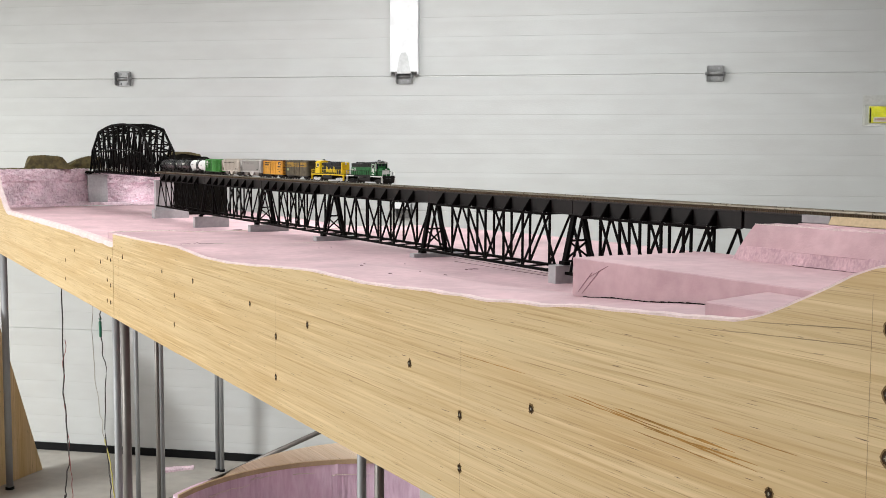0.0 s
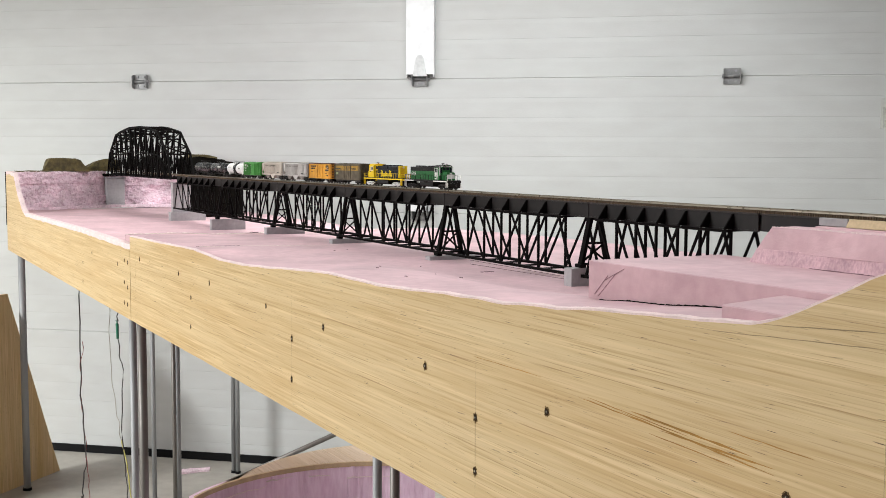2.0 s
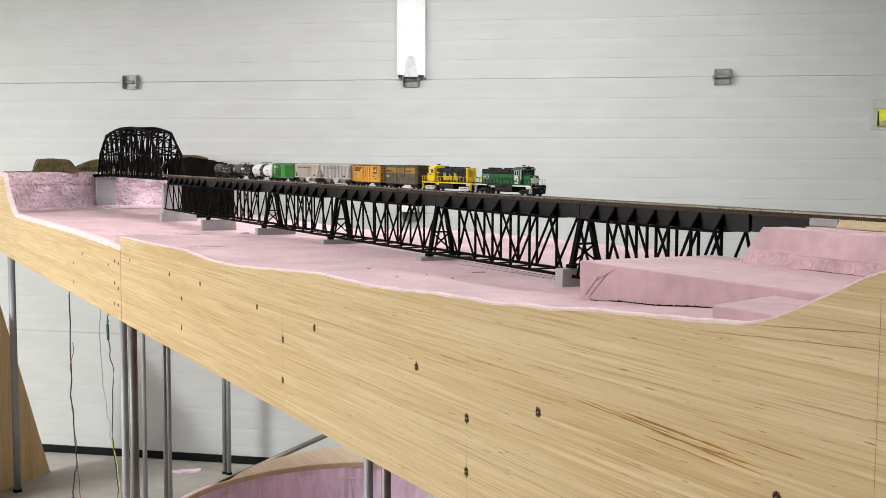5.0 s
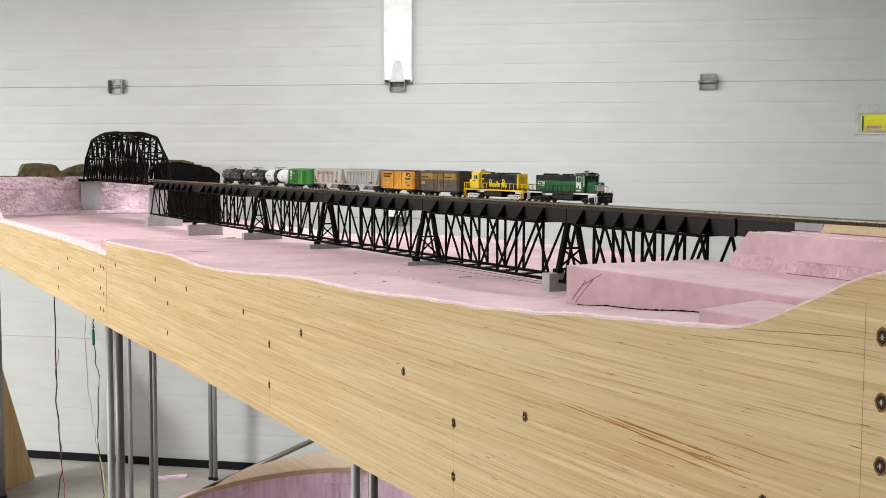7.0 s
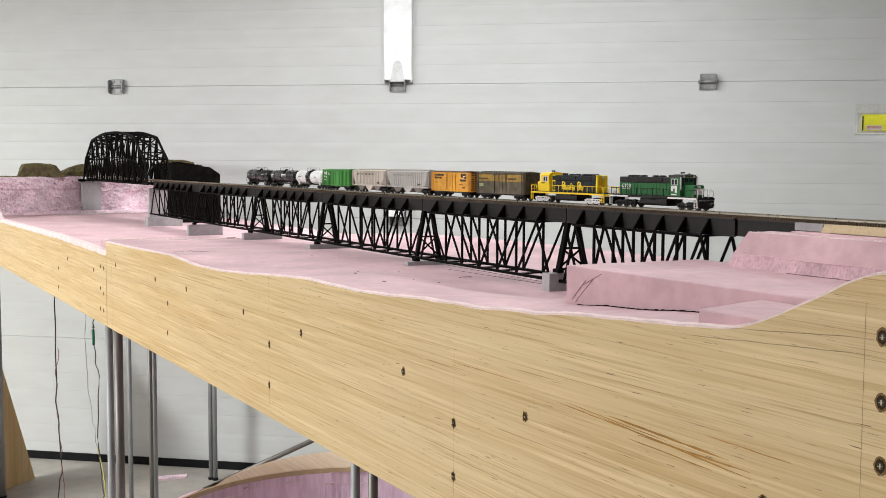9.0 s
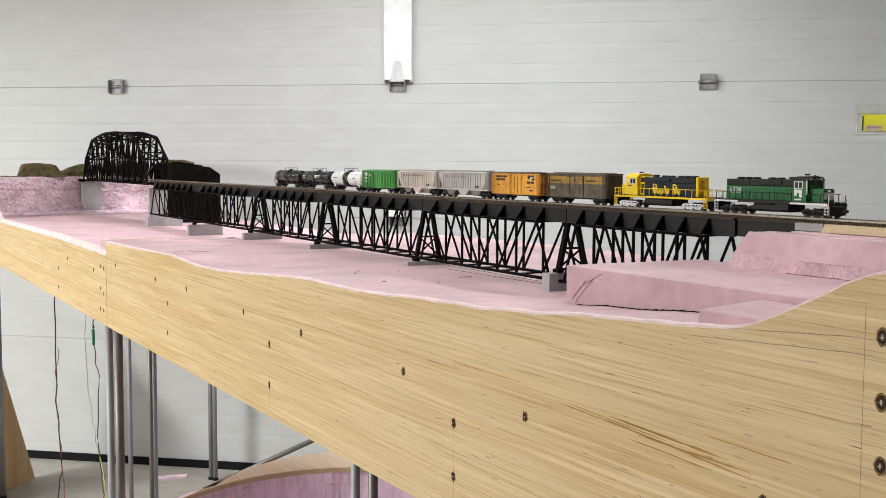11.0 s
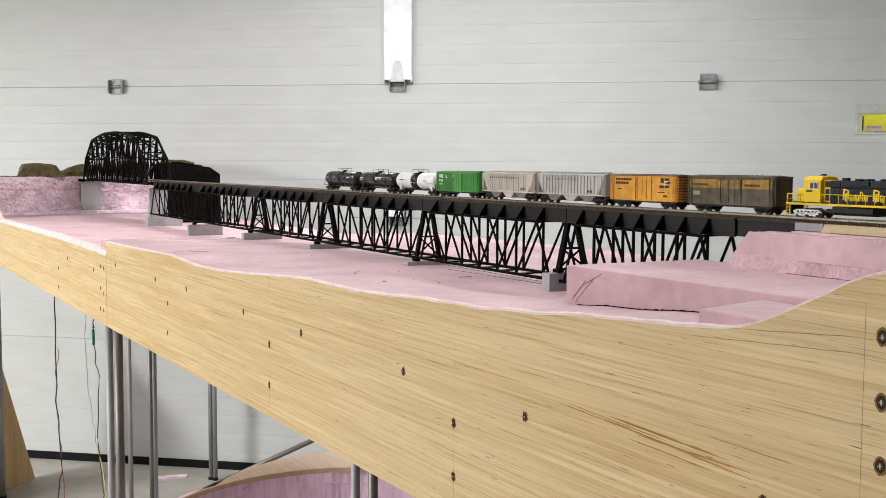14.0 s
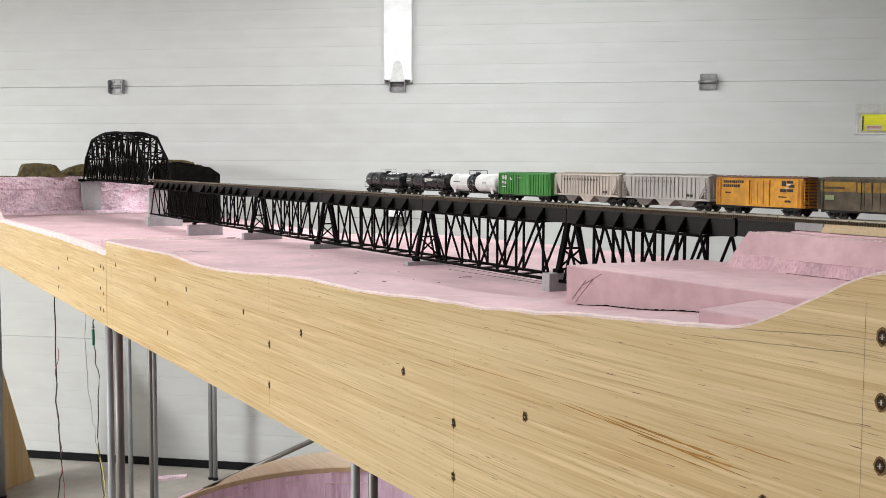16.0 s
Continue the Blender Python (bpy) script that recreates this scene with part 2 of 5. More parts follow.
    part("tongue", prism(B(), [(-0.036, -0.01), (0.036, -0.01), (0.02, 0.075), (0.01, 0.092), (-0.01, 0.092), (-0.02, 0.075)], -0.036, -0.0325), PALE_ZINC, st, "tapered grey steel tongue")
    # the pale latch above the lower middle hinge
    lp = thing("latch_plate", "white plastic latch cap between dark steel ears", "latch", m=GARAGE @ pose(0.0, -0.004, SEAMS[2] + 0.006))
    part("cap", box(B(), -0.044, 0.036, -0.046, 0.003, 0.004, 0.058, 0.004), WHITE, lp)
    part("bolt", rod(B(), [(0.006, -0.050, 0.030), (0.006, -0.045, 0.030)], 0.006, 12), RUBBER, lp)
    for sx in (-1, 1):
        part("ear", prism(B(), [(-0.032, 0.004), (0.003, 0.000), (0.003, 0.070), (-0.012, 0.064)], sx * 0.052 - 0.006, sx * 0.052 + 0.006, "x"), ZINC, lp)

    # the blister pack hung on the door
    bp = thing("blister_pack", "clear blister pack with a yellow card hung on the door", "package", m=GARAGE @ pose(2.24, -0.004, 1.76))
    glass = bpy.data.materials.new("clear plastic")
    glass.use_nodes = True
    g = glass.node_tree.nodes["Principled BSDF"]
    g.inputs["Transmission Weight"].default_value, g.inputs["Roughness"].default_value, g.inputs["IOR"].default_value = 1.0, 0.12, 1.2
    yellow = material("yellow printed card", (0.62, 0.60, 0.02), 0.4, scale=120, coarse=0.2)
    pale = material("pale printed card", (0.53, 0.53, 0.50), 0.5, scale=80)
    red = material("dull red print", (0.35, 0.12, 0.10), 0.5, scale=80)
    part("backing_card", box(B(), -0.083, 0.12, -0.003, 0, -0.012, 0.128, 0.001), pale, bp)
    part("yellow_card", box(B(), -0.055, 0.11, -0.012, -0.0035, 0.002, 0.078, 0.002), yellow, bp)
    part("dark_stripe", box(B(), -0.054, -0.047, -0.0135, -0.0125, 0.004, 0.070), RUBBER, bp)
    part("label_patch", box(B(), -0.036, 0.035, -0.0135, -0.0125, 0.006, 0.028), pale, bp)
    for k in range(3):
        part("print_bar", box(B(), -0.032, 0.030, -0.0145, -0.0138, 0.010 + k * 0.006, 0.013 + k * 0.006), red, bp)
    shell = part("clear_shell", box(B(), -0.075, 0.118, -0.022, -0.0162, -0.008, 0.085, 0.002), glass, bp)
    shell.visible_shadow = False


garage()

# ---------------------------------------------------------------- the layout's benchwork
FY = 0.734           # face of the plywood fascia
YC = 1.165           # the track's centre line
RAIL_Z = 1.509
TOP_LEFT = [(-5.60, 1.500), (-5.47, 1.494), (-5.37, 1.41), (-5.23, 1.345), (-5.140, 1.325), (-4.323, 1.329), (-3.899, 1.331), (-3.545, 1.329), (-3.273, 1.326)]
TOP_RIGHT = [(-3.174, 1.351), (-2.868, 1.355), (-2.562, 1.361), (-2.368, 1.353), (-2.197, 1.356), (-2.062, 1.363), (-1.925, 1.372), (-1.752, 1.381), (-1.551, 1.381), (-1.455, 1.385), (-1.384, 1.390), (-1.257, 1.395), (-1.187, 1.396), (-1.141, 1.401), (-1.062, 1.405), (-0.996, 1.412), (-0.907, 1.418), (-0.837, 1.422), (-0.790, 1.426), (-0.752, 1.429), (-0.724, 1.437), (-0.701, 1.446), (-0.679, 1.456), (-0.654, 1.467), (-0.620, 1.484), (-0.595, 1.493), (-0.583, 1.495)]
SCREWS_R = [(-1.251, 1.237), (-1.251, 1.165), (-1.084, 1.279), (-1.922, 1.244), (-1.924, 1.168), (-1.771, 1.286), (-1.394, 1.282), (-2.061, 1.288), (-2.433, 1.295), (-2.582, 1.246), (-2.586, 1.176), (-2.686, 1.292), (-0.584, 1.444), (-0.583, 1.392), (-0.582, 1.341), (-0.705, 1.279), (-3.081, 1.294)]
SCREWS_L = [(-3.874, 1.219), (-3.881, 1.155), (-3.263, 1.276), (-3.268, 1.213), (-3.273, 1.152), (-3.221, 1.274), (-3.227, 1.201), (-3.231, 1.152), (-3.722, 1.263), (-3.350, 1.258)]


def edge_z(x, table):
    xs, zs = zip(*table)
    return float(np.interp(x, xs, zs))


def fascia(name, table, x0, x1, z0a, z0b, label, wob=0.0, thick=0.018, drop=0.004):
    th = thing("fascia_board", label, "plywood board", "fascia boards")
    n = int((x1 - x0) / 0.012)
    xs = [x0 + (x1 - x0) * k / n for k in range(n + 1)]
    up = [(x, edge_z(x, table) + wob * noise.noise((x * 22, 3.1, 0))) for x in xs]
    low_up = [(x, z - drop * (1 + 0.35 * noise.noise((x * 14, 8, 2)))) for x, z in up]
    pts = [(x1, z0b), *[(x, z0a + (z0b - z0a) * (x - x0) / (x1 - x0) + 0.0008 * noise.noise((x * 9, 0, 7))) for x in reversed(xs[1:-1])], (x0, z0a)]
    bm = prism(B(), low_up + pts, FY, FY + thick)
    part("panel", bm, PLY, th)
    rim = B()
    ys = (FY + 0.001, FY + thick + 0.001)
    rows = [[rim.verts.new((x, y, z + 0.0006 + h + 0.0012 * abs(noise.noise((x * 60, y * 9, 1))))) for y, h in zip(ys, (0, 0.001))] for x, z in up]
    low = [[rim.verts.new((x, y, z - 0.001)) for y in ys] for x, z in low_up]
    for k in range(n):
        a, b, c, d = rows[k], rows[k + 1], low[k], low[k + 1]
        rim.faces.new((a[0], b[0], b[1], a[1]))
        rim.faces.new((c[0], d[0], b[0], a[0]))
        rim.faces.new((a[1], b[1], d[1], c[1]))
    part("foam_lip", rim, FOAM_LIP, th, "pale ragged foam lip along the top")
    return th


def screw(parent, x, z, r=0.0041, tall=1.25):
    """A screw driven below the veneer: a torn rim, a dark pit and the head in it."""
    n = 22
    def ring(size, rough, seed):
        return [(math.cos(2 * math.pi * k / n) * r * size * (1 + rough * noise.noise((x * 50, k * 0.9, z * 40 + seed))), math.sin(2 * math.pi * k / n) * r * tall * size * (1 + rough * noise.noise((k * 0.9, x * 31, 5 + seed)))) for k in range(n)]
    big = r > 0.005
    out = part("screw_hole", prism(B(), ring(1.0, 0.2, 0) if big else ring(1.22, 0.75, 0), -0.0004, 0.0004), GRAIN_TAN, parent, "", pose(x, FY - 0.0001, z))
    part("torn_rim", prism(B(), ring(0.74, 0.25, 3) if big else ring(0.98, 0.5, 3), -0.0006, -0.0003), HOLE, out)
    part("screw_head", rod(B(), [(r * 0.06, -0.0009, 0), (r * 0.06, -0.0004, 0)], r * (0.5 if big else 0.52), 14), SCREW, out)
    slot = bar(B(), (-r * 0.3, -0.0011, -r * 0.05), (r * 0.4, -0.0011, r * 0.05), r * 0.2, 0.0003)
    bar(slot, (r * 0.05, -0.0011, -r * 0.34), (r * 0.05, -0.0011, r * 0.34), r * 0.2, 0.0003)
    part("screw_slot", slot, SLOT, out)


left_board = fascia("a", TOP_LEFT, -5.72, -3.196, 1.122, 1.111, "pale plywood fascia board with a wavy sawn top edge", 0.001, 0.018, 0.014)
right_board = fascia("b", TOP_RIGHT, -3.192, 0.35, 1.111, 1.104, "long pale plywood fascia board with a wavy sawn top edge", 0.0012, 0.009, 0.0014)
for x, z in SCREWS_R:
    screw(right_board, x, z, 0.0062 if x > -0.62 else 0.0041 if x > -2.0 else 0.0034)
for x, z in SCREWS_L:
    screw(left_board, x, z, 0.0036)
for x, z0, z1 in ((-1.924, 1.130, 1.368), (-1.251, 1.112, 1.33), (-0.601, 1.12, 1.470), (-3.13, 1.12, 1.34)):
    part("pencil_line", box(B(), -0.00014, 0.00014, -0.00004, 0.00004, z0, z1), PENCIL, right_board, "thin upright pencil line", pose(x, FY - 0.00012, 0))


def grain_line(points, w, mat, name="growth_line", lift=0.0004):
    """A long dark line of the veneer, tapering at both ends."""
    bm = B()
    xs = np.linspace(0, len(points) - 1, 6 * len(points))
    rows = []
    for k, u in enumerate(xs):
        x = float(np.interp(u, range(len(points)), [p[0] for p in points]))
        z = float(np.interp(u, range(len(points)), [p[1] for p in points])) + 0.0006 * noise.noise((x * 40, 0, w * 900))
        h = w * min(1, 6 * k / len(xs), 6 * (len(xs) - 1 - k) / len(xs)) * (0.75 + 0.5 * noise.noise((x * 55, 4, 0))) + 0.00005
        rows.append([bm.verts.new((x, FY - lift, z - h)), bm.verts.new((x, FY - lift, z + h)), bm.verts.new((x, FY + 0.0005, z + h)), bm.verts.new((x, FY + 0.0005, z - h))])
    for a, b in zip(rows, rows[1:]):
        for i in range(4):
            bm.faces.new((a[i], a[(i + 1) % 4], b[(i + 1) % 4], b[i]))
    part(name, bm, mat, right_board)


grain_line([(-0.846, 1.414), (-0.774, 1.417), (-0.717, 1.421), (-0.665, 1.424), (-0.629, 1.426), (-0.585, 1.428)], 0.00045, GRAIN)
grain_line([(-0.752, 1.429), (-0.678, 1.435), (-0.630, 1.439), (-0.587, 1.441)], 0.00045, GRAIN)
for k_s, (x0, z0, x1, z1, w) in enumerate(((-1.021, 1.309, -0.877, 1.304, 0.0007), (-1.005, 1.312, -0.834, 1.305, 0.0005), (-0.928, 1.312, -0.748, 1.306, 0.0013), (-0.943, 1.308, -0.719, 1.295, 0.0008), (-0.877, 1.302, -0.72, 1.301, 0.001), (-0.895, 1.295, -0.77, 1.291, 0.0005), (-1.257, 1.318, -1.096, 1.319, 0.0004), (-0.779, 1.323, -0.674, 1.321, 0.0004))):
    n = 5
    pts = [(x0 + (x1 - x0) * k / n, z0 + (z1 - z0) * k / n) for k in range(n + 1)]
    grain_line(pts, w, GRAIN_WARM, "resin_streak", 0.0002 + 0.00006 * k_s)


def foam_ground(name, x0, x1, y0, y1, fn, label, bottom, cut=FOAM, step=0.03, jag=0.0):
    """A foam sheet whose top follows fn, as one solid."""
    nx, ny = max(int((x1 - x0) / step), 2), max(int((y1 - y0) / step), 2)
    bm = B()
    g = [[None] * (ny + 1) for _ in range(nx + 1)]
    for i in range(nx + 1):
        for j in range(ny + 1):
            x, y = x0 + (x1 - x0) * i / nx, y0 + (y1 - y0) * j / ny
            g[i][j] = bm.verts.new((x, y, fn(x, y)))
    for i in range(nx):
        for j in range(ny):
            f = bm.faces.new((g[i][j], g[i + 1][j], g[i + 1][j + 1], g[i][j + 1]))
            f.smooth = True
    rim = [g[i][0] for i in range(nx + 1)] + [g[nx][j] for j in range(1, ny + 1)] + [g[i][ny] for i in range(nx - 1, -1, -1)] + [g[0][j] for j in range(ny - 1, 0, -1)]
    low = [bm.verts.new((v.co.x, v.co.y, bottom)) for v in rim]
    for k in range(len(rim)):
        j = (k + 1) % len(rim)
        bm.faces.new((rim[j], rim[k], low[k], low[j]))
    bm.faces.new(low)
    return solid(name, bm, cut, label, "foam board", "foam boards", m=None)


def bed(x):
    """The riverbed's level along the line."""
    return float(np.interp(x, (-3.34, -3.24, -2.70, -2.14, -1.6), (1.3385, 1.3412, 1.3515, 1.3550, 1.3555)))


def right_top(x, y):
    e = edge_z(x, TOP_RIGHT)
    t = min(max((1.05 - y) / 0.165, 0), 1)
    t = t * t * (3 - 2 * t) if t < 1 else 1
    base = bed(x)
    return base + (e - 0.005 - base) * t + 0.0008 * noise.noise((x * 6, y * 6, 0))


def left_top(x, y):
    return 1.3185 + 0.0055 * min(max((0.95 - y) / 0.2, 0), 1) + 0.0008 * noise.noise((x * 6, y * 6, 4))


foam_ground("foam_sheet", -3.335, 0.35, FY + 0.0195, 1.80, right_top, "pink foam insulation board laid flat as riverbed", 1.115)
foam_ground("foam_sheet", -5.62, -3.338, FY + 0.0195, 1.70, left_top, "pink foam insulation board laid flat beside the bank", 1.12)


FOAM_TORN = material("rough torn foam", (0.67, 0.455, 0.495), 0.9, second=(0.56, 0.36, 0.41), amount=0.9, scale=330, stretch=(1, 1, 0.5), bump=0.004, bump_scale=140, lo=0.38, hi=0.56, coarse=0.2)


def corner_block(corners, z0, z1, label, amp=0.0008, slope=None, mat=None, seed=0, soft=0.0012):
    """A block over a ground outline, its top drawn in by slope."""
    bm = B()
    c = Vector((sum(p[0] for p in corners) / len(corners), sum(p[1] for p in corners) / len(corners)))
    low = [bm.verts.new((x, y, z0)) for x, y in corners]
    top = [bm.verts.new((x + dx, y + dy, z1)) for (x, y), (dx, dy) in zip(corners, slope or [(0, 0)] * len(corners))]
    n = len(corners)
    for k in range(n):
        bm.faces.new((low[k], low[(k + 1) % n], top[(k + 1) % n], top[k]))
    bm.faces.new(low[::-1])
    bm.faces.new(top)
    bmesh.ops.recalc_face_normals(bm, faces=bm.faces)
    bmesh.ops.bevel(bm, geom=list(bm.edges), offset=soft, segments=1, affect="EDGES")
    for _ in range(5):
        long = [e for e in bm.edges if e.calc_length() > 0.02]
        if not long or len(bm.verts) > 12000:
            break
        bmesh.ops.subdivide_edges(bm, edges=long, cuts=1, use_grid_fill=True)
    for v in bm.verts:
        v.co += Vector(noise.noise_vector(v.co * 25 + Vector((seed, 0, 0)))) * amp
    return solid("foam_block", bm, mat or FOAM, label, "foam block", "foam blocks")


corner_block([(-1.229, 0.897), (0.34, 0.897), (0.34, 1.122), (-1.216, 1.122)], 1.352, 1.441, "smooth pink foam block laid beside the bridge", 0.0006)
corner_block([(-1.112, 1.075), (0.34, 1.075), (0.34, 1.1335), (-1.112, 1.1335)], 1.4405, 1.4600, "torn lower layer of a pink foam block", 0.0022,
             slope=[(0.010, 0.0035), (0, 0.0035), (0, 0), (0.009, 0)], seed=3, mat=FOAM_TORN, soft=0.0002)
corner_block([(-1.1015, 1.0783), (0.34, 1.0783), (0.34, 1.1335), (-1.1025, 1.1335)], 1.4580, 1.489, "pink foam block with a sloping sawn side", 0.0014,
             slope=[(0.019, 0.007), (0, 0.007), (0, 0), (0.013, 0)], seed=7, soft=0.0004)
corner_block([(-1.050, 1.130), (0.34, 1.130), (0.34, 1.32), (-1.050, 1.32)], 1.3495, 1.491, "pink foam block carrying the track behind", 0.0008, seed=11)
corner_block([(-0.843, 0.780), (0.34, 0.780), (0.34, 0.896), (-0.871, 0.896)], 1.40, 1.433, "low pink foam block tucked behind the fascia", 0.0006, seed=5)
# knife cuts in the smooth block
CUT_SEAM_SHADE = material("dirty cut and seam shade in foam", (0.22, 0.12, 0.14), 0.8, scale=200)
cut = thing("knife_cut", "thin dark knife cuts across the foam block", "knife cut")
for x0, z0, x1, z1 in ((-1.214, 1.396, -1.185, 1.424), (-1.206, 1.394, -1.168, 1.428), (-1.19, 1.418, -1.15, 1.436)):
    part("cut_line", bar(B(), (x0, 0.8965, z0), (x1, 0.8965, z1), 0.00035, 0.0006), CUT_SEAM_SHADE, cut)
# Solid dark strip drawn where shade fills the gap under the block.
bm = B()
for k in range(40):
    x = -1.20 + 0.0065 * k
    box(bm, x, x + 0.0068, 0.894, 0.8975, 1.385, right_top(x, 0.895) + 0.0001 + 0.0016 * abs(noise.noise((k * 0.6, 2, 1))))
solid("shadow_gap", bm, ROCK_GAP_DARK, "dark ragged strip standing for shade in the gap under the foam block", "gap")
# Dark strip painted as shade along the foot of the upper block.
bm = B()
for k in range(150):
    x = -1.085 + 0.0065 * k
    box(bm, x, x + 0.0068, 1.0835 - 0.008 * min(k / 6, 1), 1.092, 1.4405, 1.4417 + 0.0012 * abs(noise.noise((k * 0.6, 9, 1))))
solid("seam_shadow", bm, CUT_SEAM_SHADE, "dark ragged strip painted as shade at the foot of the upper foam block", "seam")
# torn fringe along the upper block
bm = B()
r = random.Random(4)
for k in range(330):
    x = -1.085 + 0.62 * r.random()
    y = 1.0865 + 0.006 * r.random()
    h = 0.0002 + 0.0013 * r.random() ** 2
    w = 0.0006 + 0.0014 * r.random()
    bar(bm, (x, y, 1.4875), (x + 0.003 * (r.random() - 0.5), y + 0.001 * r.random(), 1.489 + h), w)
solid("foam_fringe", bm, FOAM_RIM, "torn pale foam fringe along the block's edge", "foam fringe", kind="stuff")
# the torn pale edge where two foam sheets meet
bm = B()
for k in range(190):
    y = 0.76 + 0.95 * k / 190
    h = 0.0008 + 0.0026 * abs(noise.noise((k * 0.9, 0, 0))) + 0.0012 * abs(noise.noise((k * 2.3, 4, 0)))
    box(bm, -3.342 - 0.005 * abs(noise.noise((k * 0.7, 3, 0))), -3.328 + 0.008 * noise.noise((k * 0.6, 8, 0)), y, y + 0.0048, 1.32, right_top(-3.33, y) + h)
for k in range(70):
    y = 0.80 + 0.34 * k / 70
    x = -2.735 + 0.27 * (y - 0.80)
    box(bm, x - 0.003, x + 0.001 + 0.003 * abs(noise.noise((k * 0.6, 5, 0))), y, y + 0.005, 1.335, right_top(x, y) + 0.0004 + 0.0008 * abs(noise.noise((k, 0, 4))))
solid("foam_crumbs", bm, FOAM_RIM, "pale torn ridge where two foam sheets meet", "foam edge", kind="stuff")


# x of the line's own frame runs along the track, which lies askew to the fascia and falls a little to the far end
PIVOT = Vector((-1.21, 1.165, 1.50))
LINE = Matrix.Translation(PIVOT) @ Matrix.Rotation(radians(-1.1), 4, "Z") @ Matrix.Rotation(-0.0013, 4, "Y") @ Matrix.Translation(-PIVOT)
FLAT = Matrix.Translation(PIVOT) @ Matrix.Rotation(radians(-1.1), 4, "Z") @ Matrix.Translation(-PIVOT)


# dark crumbs in the seams, and scratches along the riverbed
bm = B()
rs = random.Random(31)
for k in range(34):
    y = 0.795 + 0.10 * rs.random()
    x = -2.741 + 0.27 * (y - 0.80) + 0.004 * (rs.random() - 0.5)
    w = 0.001 + 0.003 * rs.random()
    box(bm, x - w, x + w, y, y + 0.002 + 0.004 * rs.random(), right_top(x, y) - 0.001, right_top(x, y) + 0.0009)
for k in range(26):
    y = 1.135 + 0.03 * rs.random() if k < 16 else 1.20 + 0.05 * rs.random()
    x = -3.345 + 0.012 * rs.random()
    w = 0.0008 + 0.0022 * rs.random()
    box(bm, x - w, x + w, y, y + 0.002 + 0.003 * rs.random(), 1.33, right_top(-3.33, y) + 0.0036)
for k in range(22):
    x, y = (-1.868 + 0.006 * rs.random(), 1.10 + 0.035 * rs.random()) if k < 12 else (-2.9 + 1.6 * rs.random(), 0.82 + 0.3 * rs.random())
    w = 0.0006 + 0.0014 * rs.random()
    box(bm, x - 2 * w, x + 2 * w, y, y + 2 * w, right_top(x, y) - 0.001, right_top(x, y) + 0.0009)
solid("dirt_crumbs", bm, CUT_SEAM_SHADE, "scattered dark crumbs lying on the pink foam", "crumbs", kind="stuff")
scratch = thing("scratch", "thin dark scratches scored along the foam riverbed", "scratch")
for x0, y0, x1, y1 in ((-2.10, 1.214, -1.615, 1.203), (-2.02, 1.170, -1.615, 1.184)):
    bm = B()
    pts = [(x0 + (x1 - x0) * k / 12, y0 + (y1 - y0) * k / 12) for k in range(13)]
    for (xa, ya), (xb, yb) in zip(pts, pts[1:]):
        bar(bm, (xa, ya, right_top(xa, ya) + 0.0004), (xb, yb, right_top(xb, yb) + 0.0004), 0.0012, 0.0008)
    part("scored_line", bm, CUT_SEAM_SHADE, scratch)


# ---------------------------------------------------------------- the bank, rocks and track bed at the far end
def rough_face(x, z0, z1, y0, y1, depth, nz=44, ny=150, seed=0):
    """A carved foam bank: torn front, flat top and back."""
    bm = B()
    rows = []
    for i in range(nz + 1):
        z = z0 + (z1 - z0) * i / nz
        row = []
        for j in range(ny + 1):
            y = y0 + (y1 - y0) * j / ny
            p = Vector((seed, y * 16, z * 22))
            d = 0.016 * noise.noise(p) + 0.010 * noise.noise(p * 3.1) + 0.005 * noise.noise(p * 9)
            d += 0.0022 * noise.noise(p * 19) - 0.010 * max(noise.noise(Vector((seed, y * 120, z * 150))) - 0.32, 0)
            step = 0.006 if int(i * 3 / nz) % 2 else 0.0
            row.append(bm.verts.new((x(y) + d - step - 0.02 * i / nz, y, z + 0.002 * noise.noise(p * 5))))
        rows.append(row)
    for a, b in zip(rows, rows[1:]):
        for j in range(ny):
            bm.faces.new((a[j], a[j + 1], b[j + 1], b[j]))
    back_top = [bm.verts.new((v.co.x - depth, v.co.y, v.co.z)) for v in rows[-1]]
    back_low = [bm.verts.new((v.co.x - depth, v.co.y, z0)) for v in rows[0]]
    for j in range(ny):
        bm.faces.new((rows[-1][j], rows[-1][j + 1], back_top[j + 1], back_top[j]))
        bm.faces.new((back_top[j], back_top[j + 1], back_low[j + 1], back_low[j]))
    for k in (0, -1):
        bm.faces.new([r[k] for r in rows] + [back_top[k], back_low[k]])
    return bm


solid("foam_bank", rough_face(lambda y: -5.54 - 0.42 * (y - 0.755), 1.318, 1.500, FY + 0.021, 1.215, 0.12), FOAM_CUT, "carved pink foam bank with a torn face", "foam bank")
solid("foam_bank", rough_face(lambda y: -5.77 + 0.33 * (y - 1.22), 1.318, 1.478, 1.217, 1.66, 0.05, seed=4), FOAM_CUT, "carved pink foam bank behind the truss bridge", "foam bank")
corner_block([(-5.555, 0.76), (-5.49, 0.76), (-5.69, 1.26), (-5.56, 1.65), (-5.62, 1.66), (-5.76, 1.25)], 1.3185, 1.332, "thin pink foam strip along the bank", 0.003, mat=FOAM_CUT, seed=8)
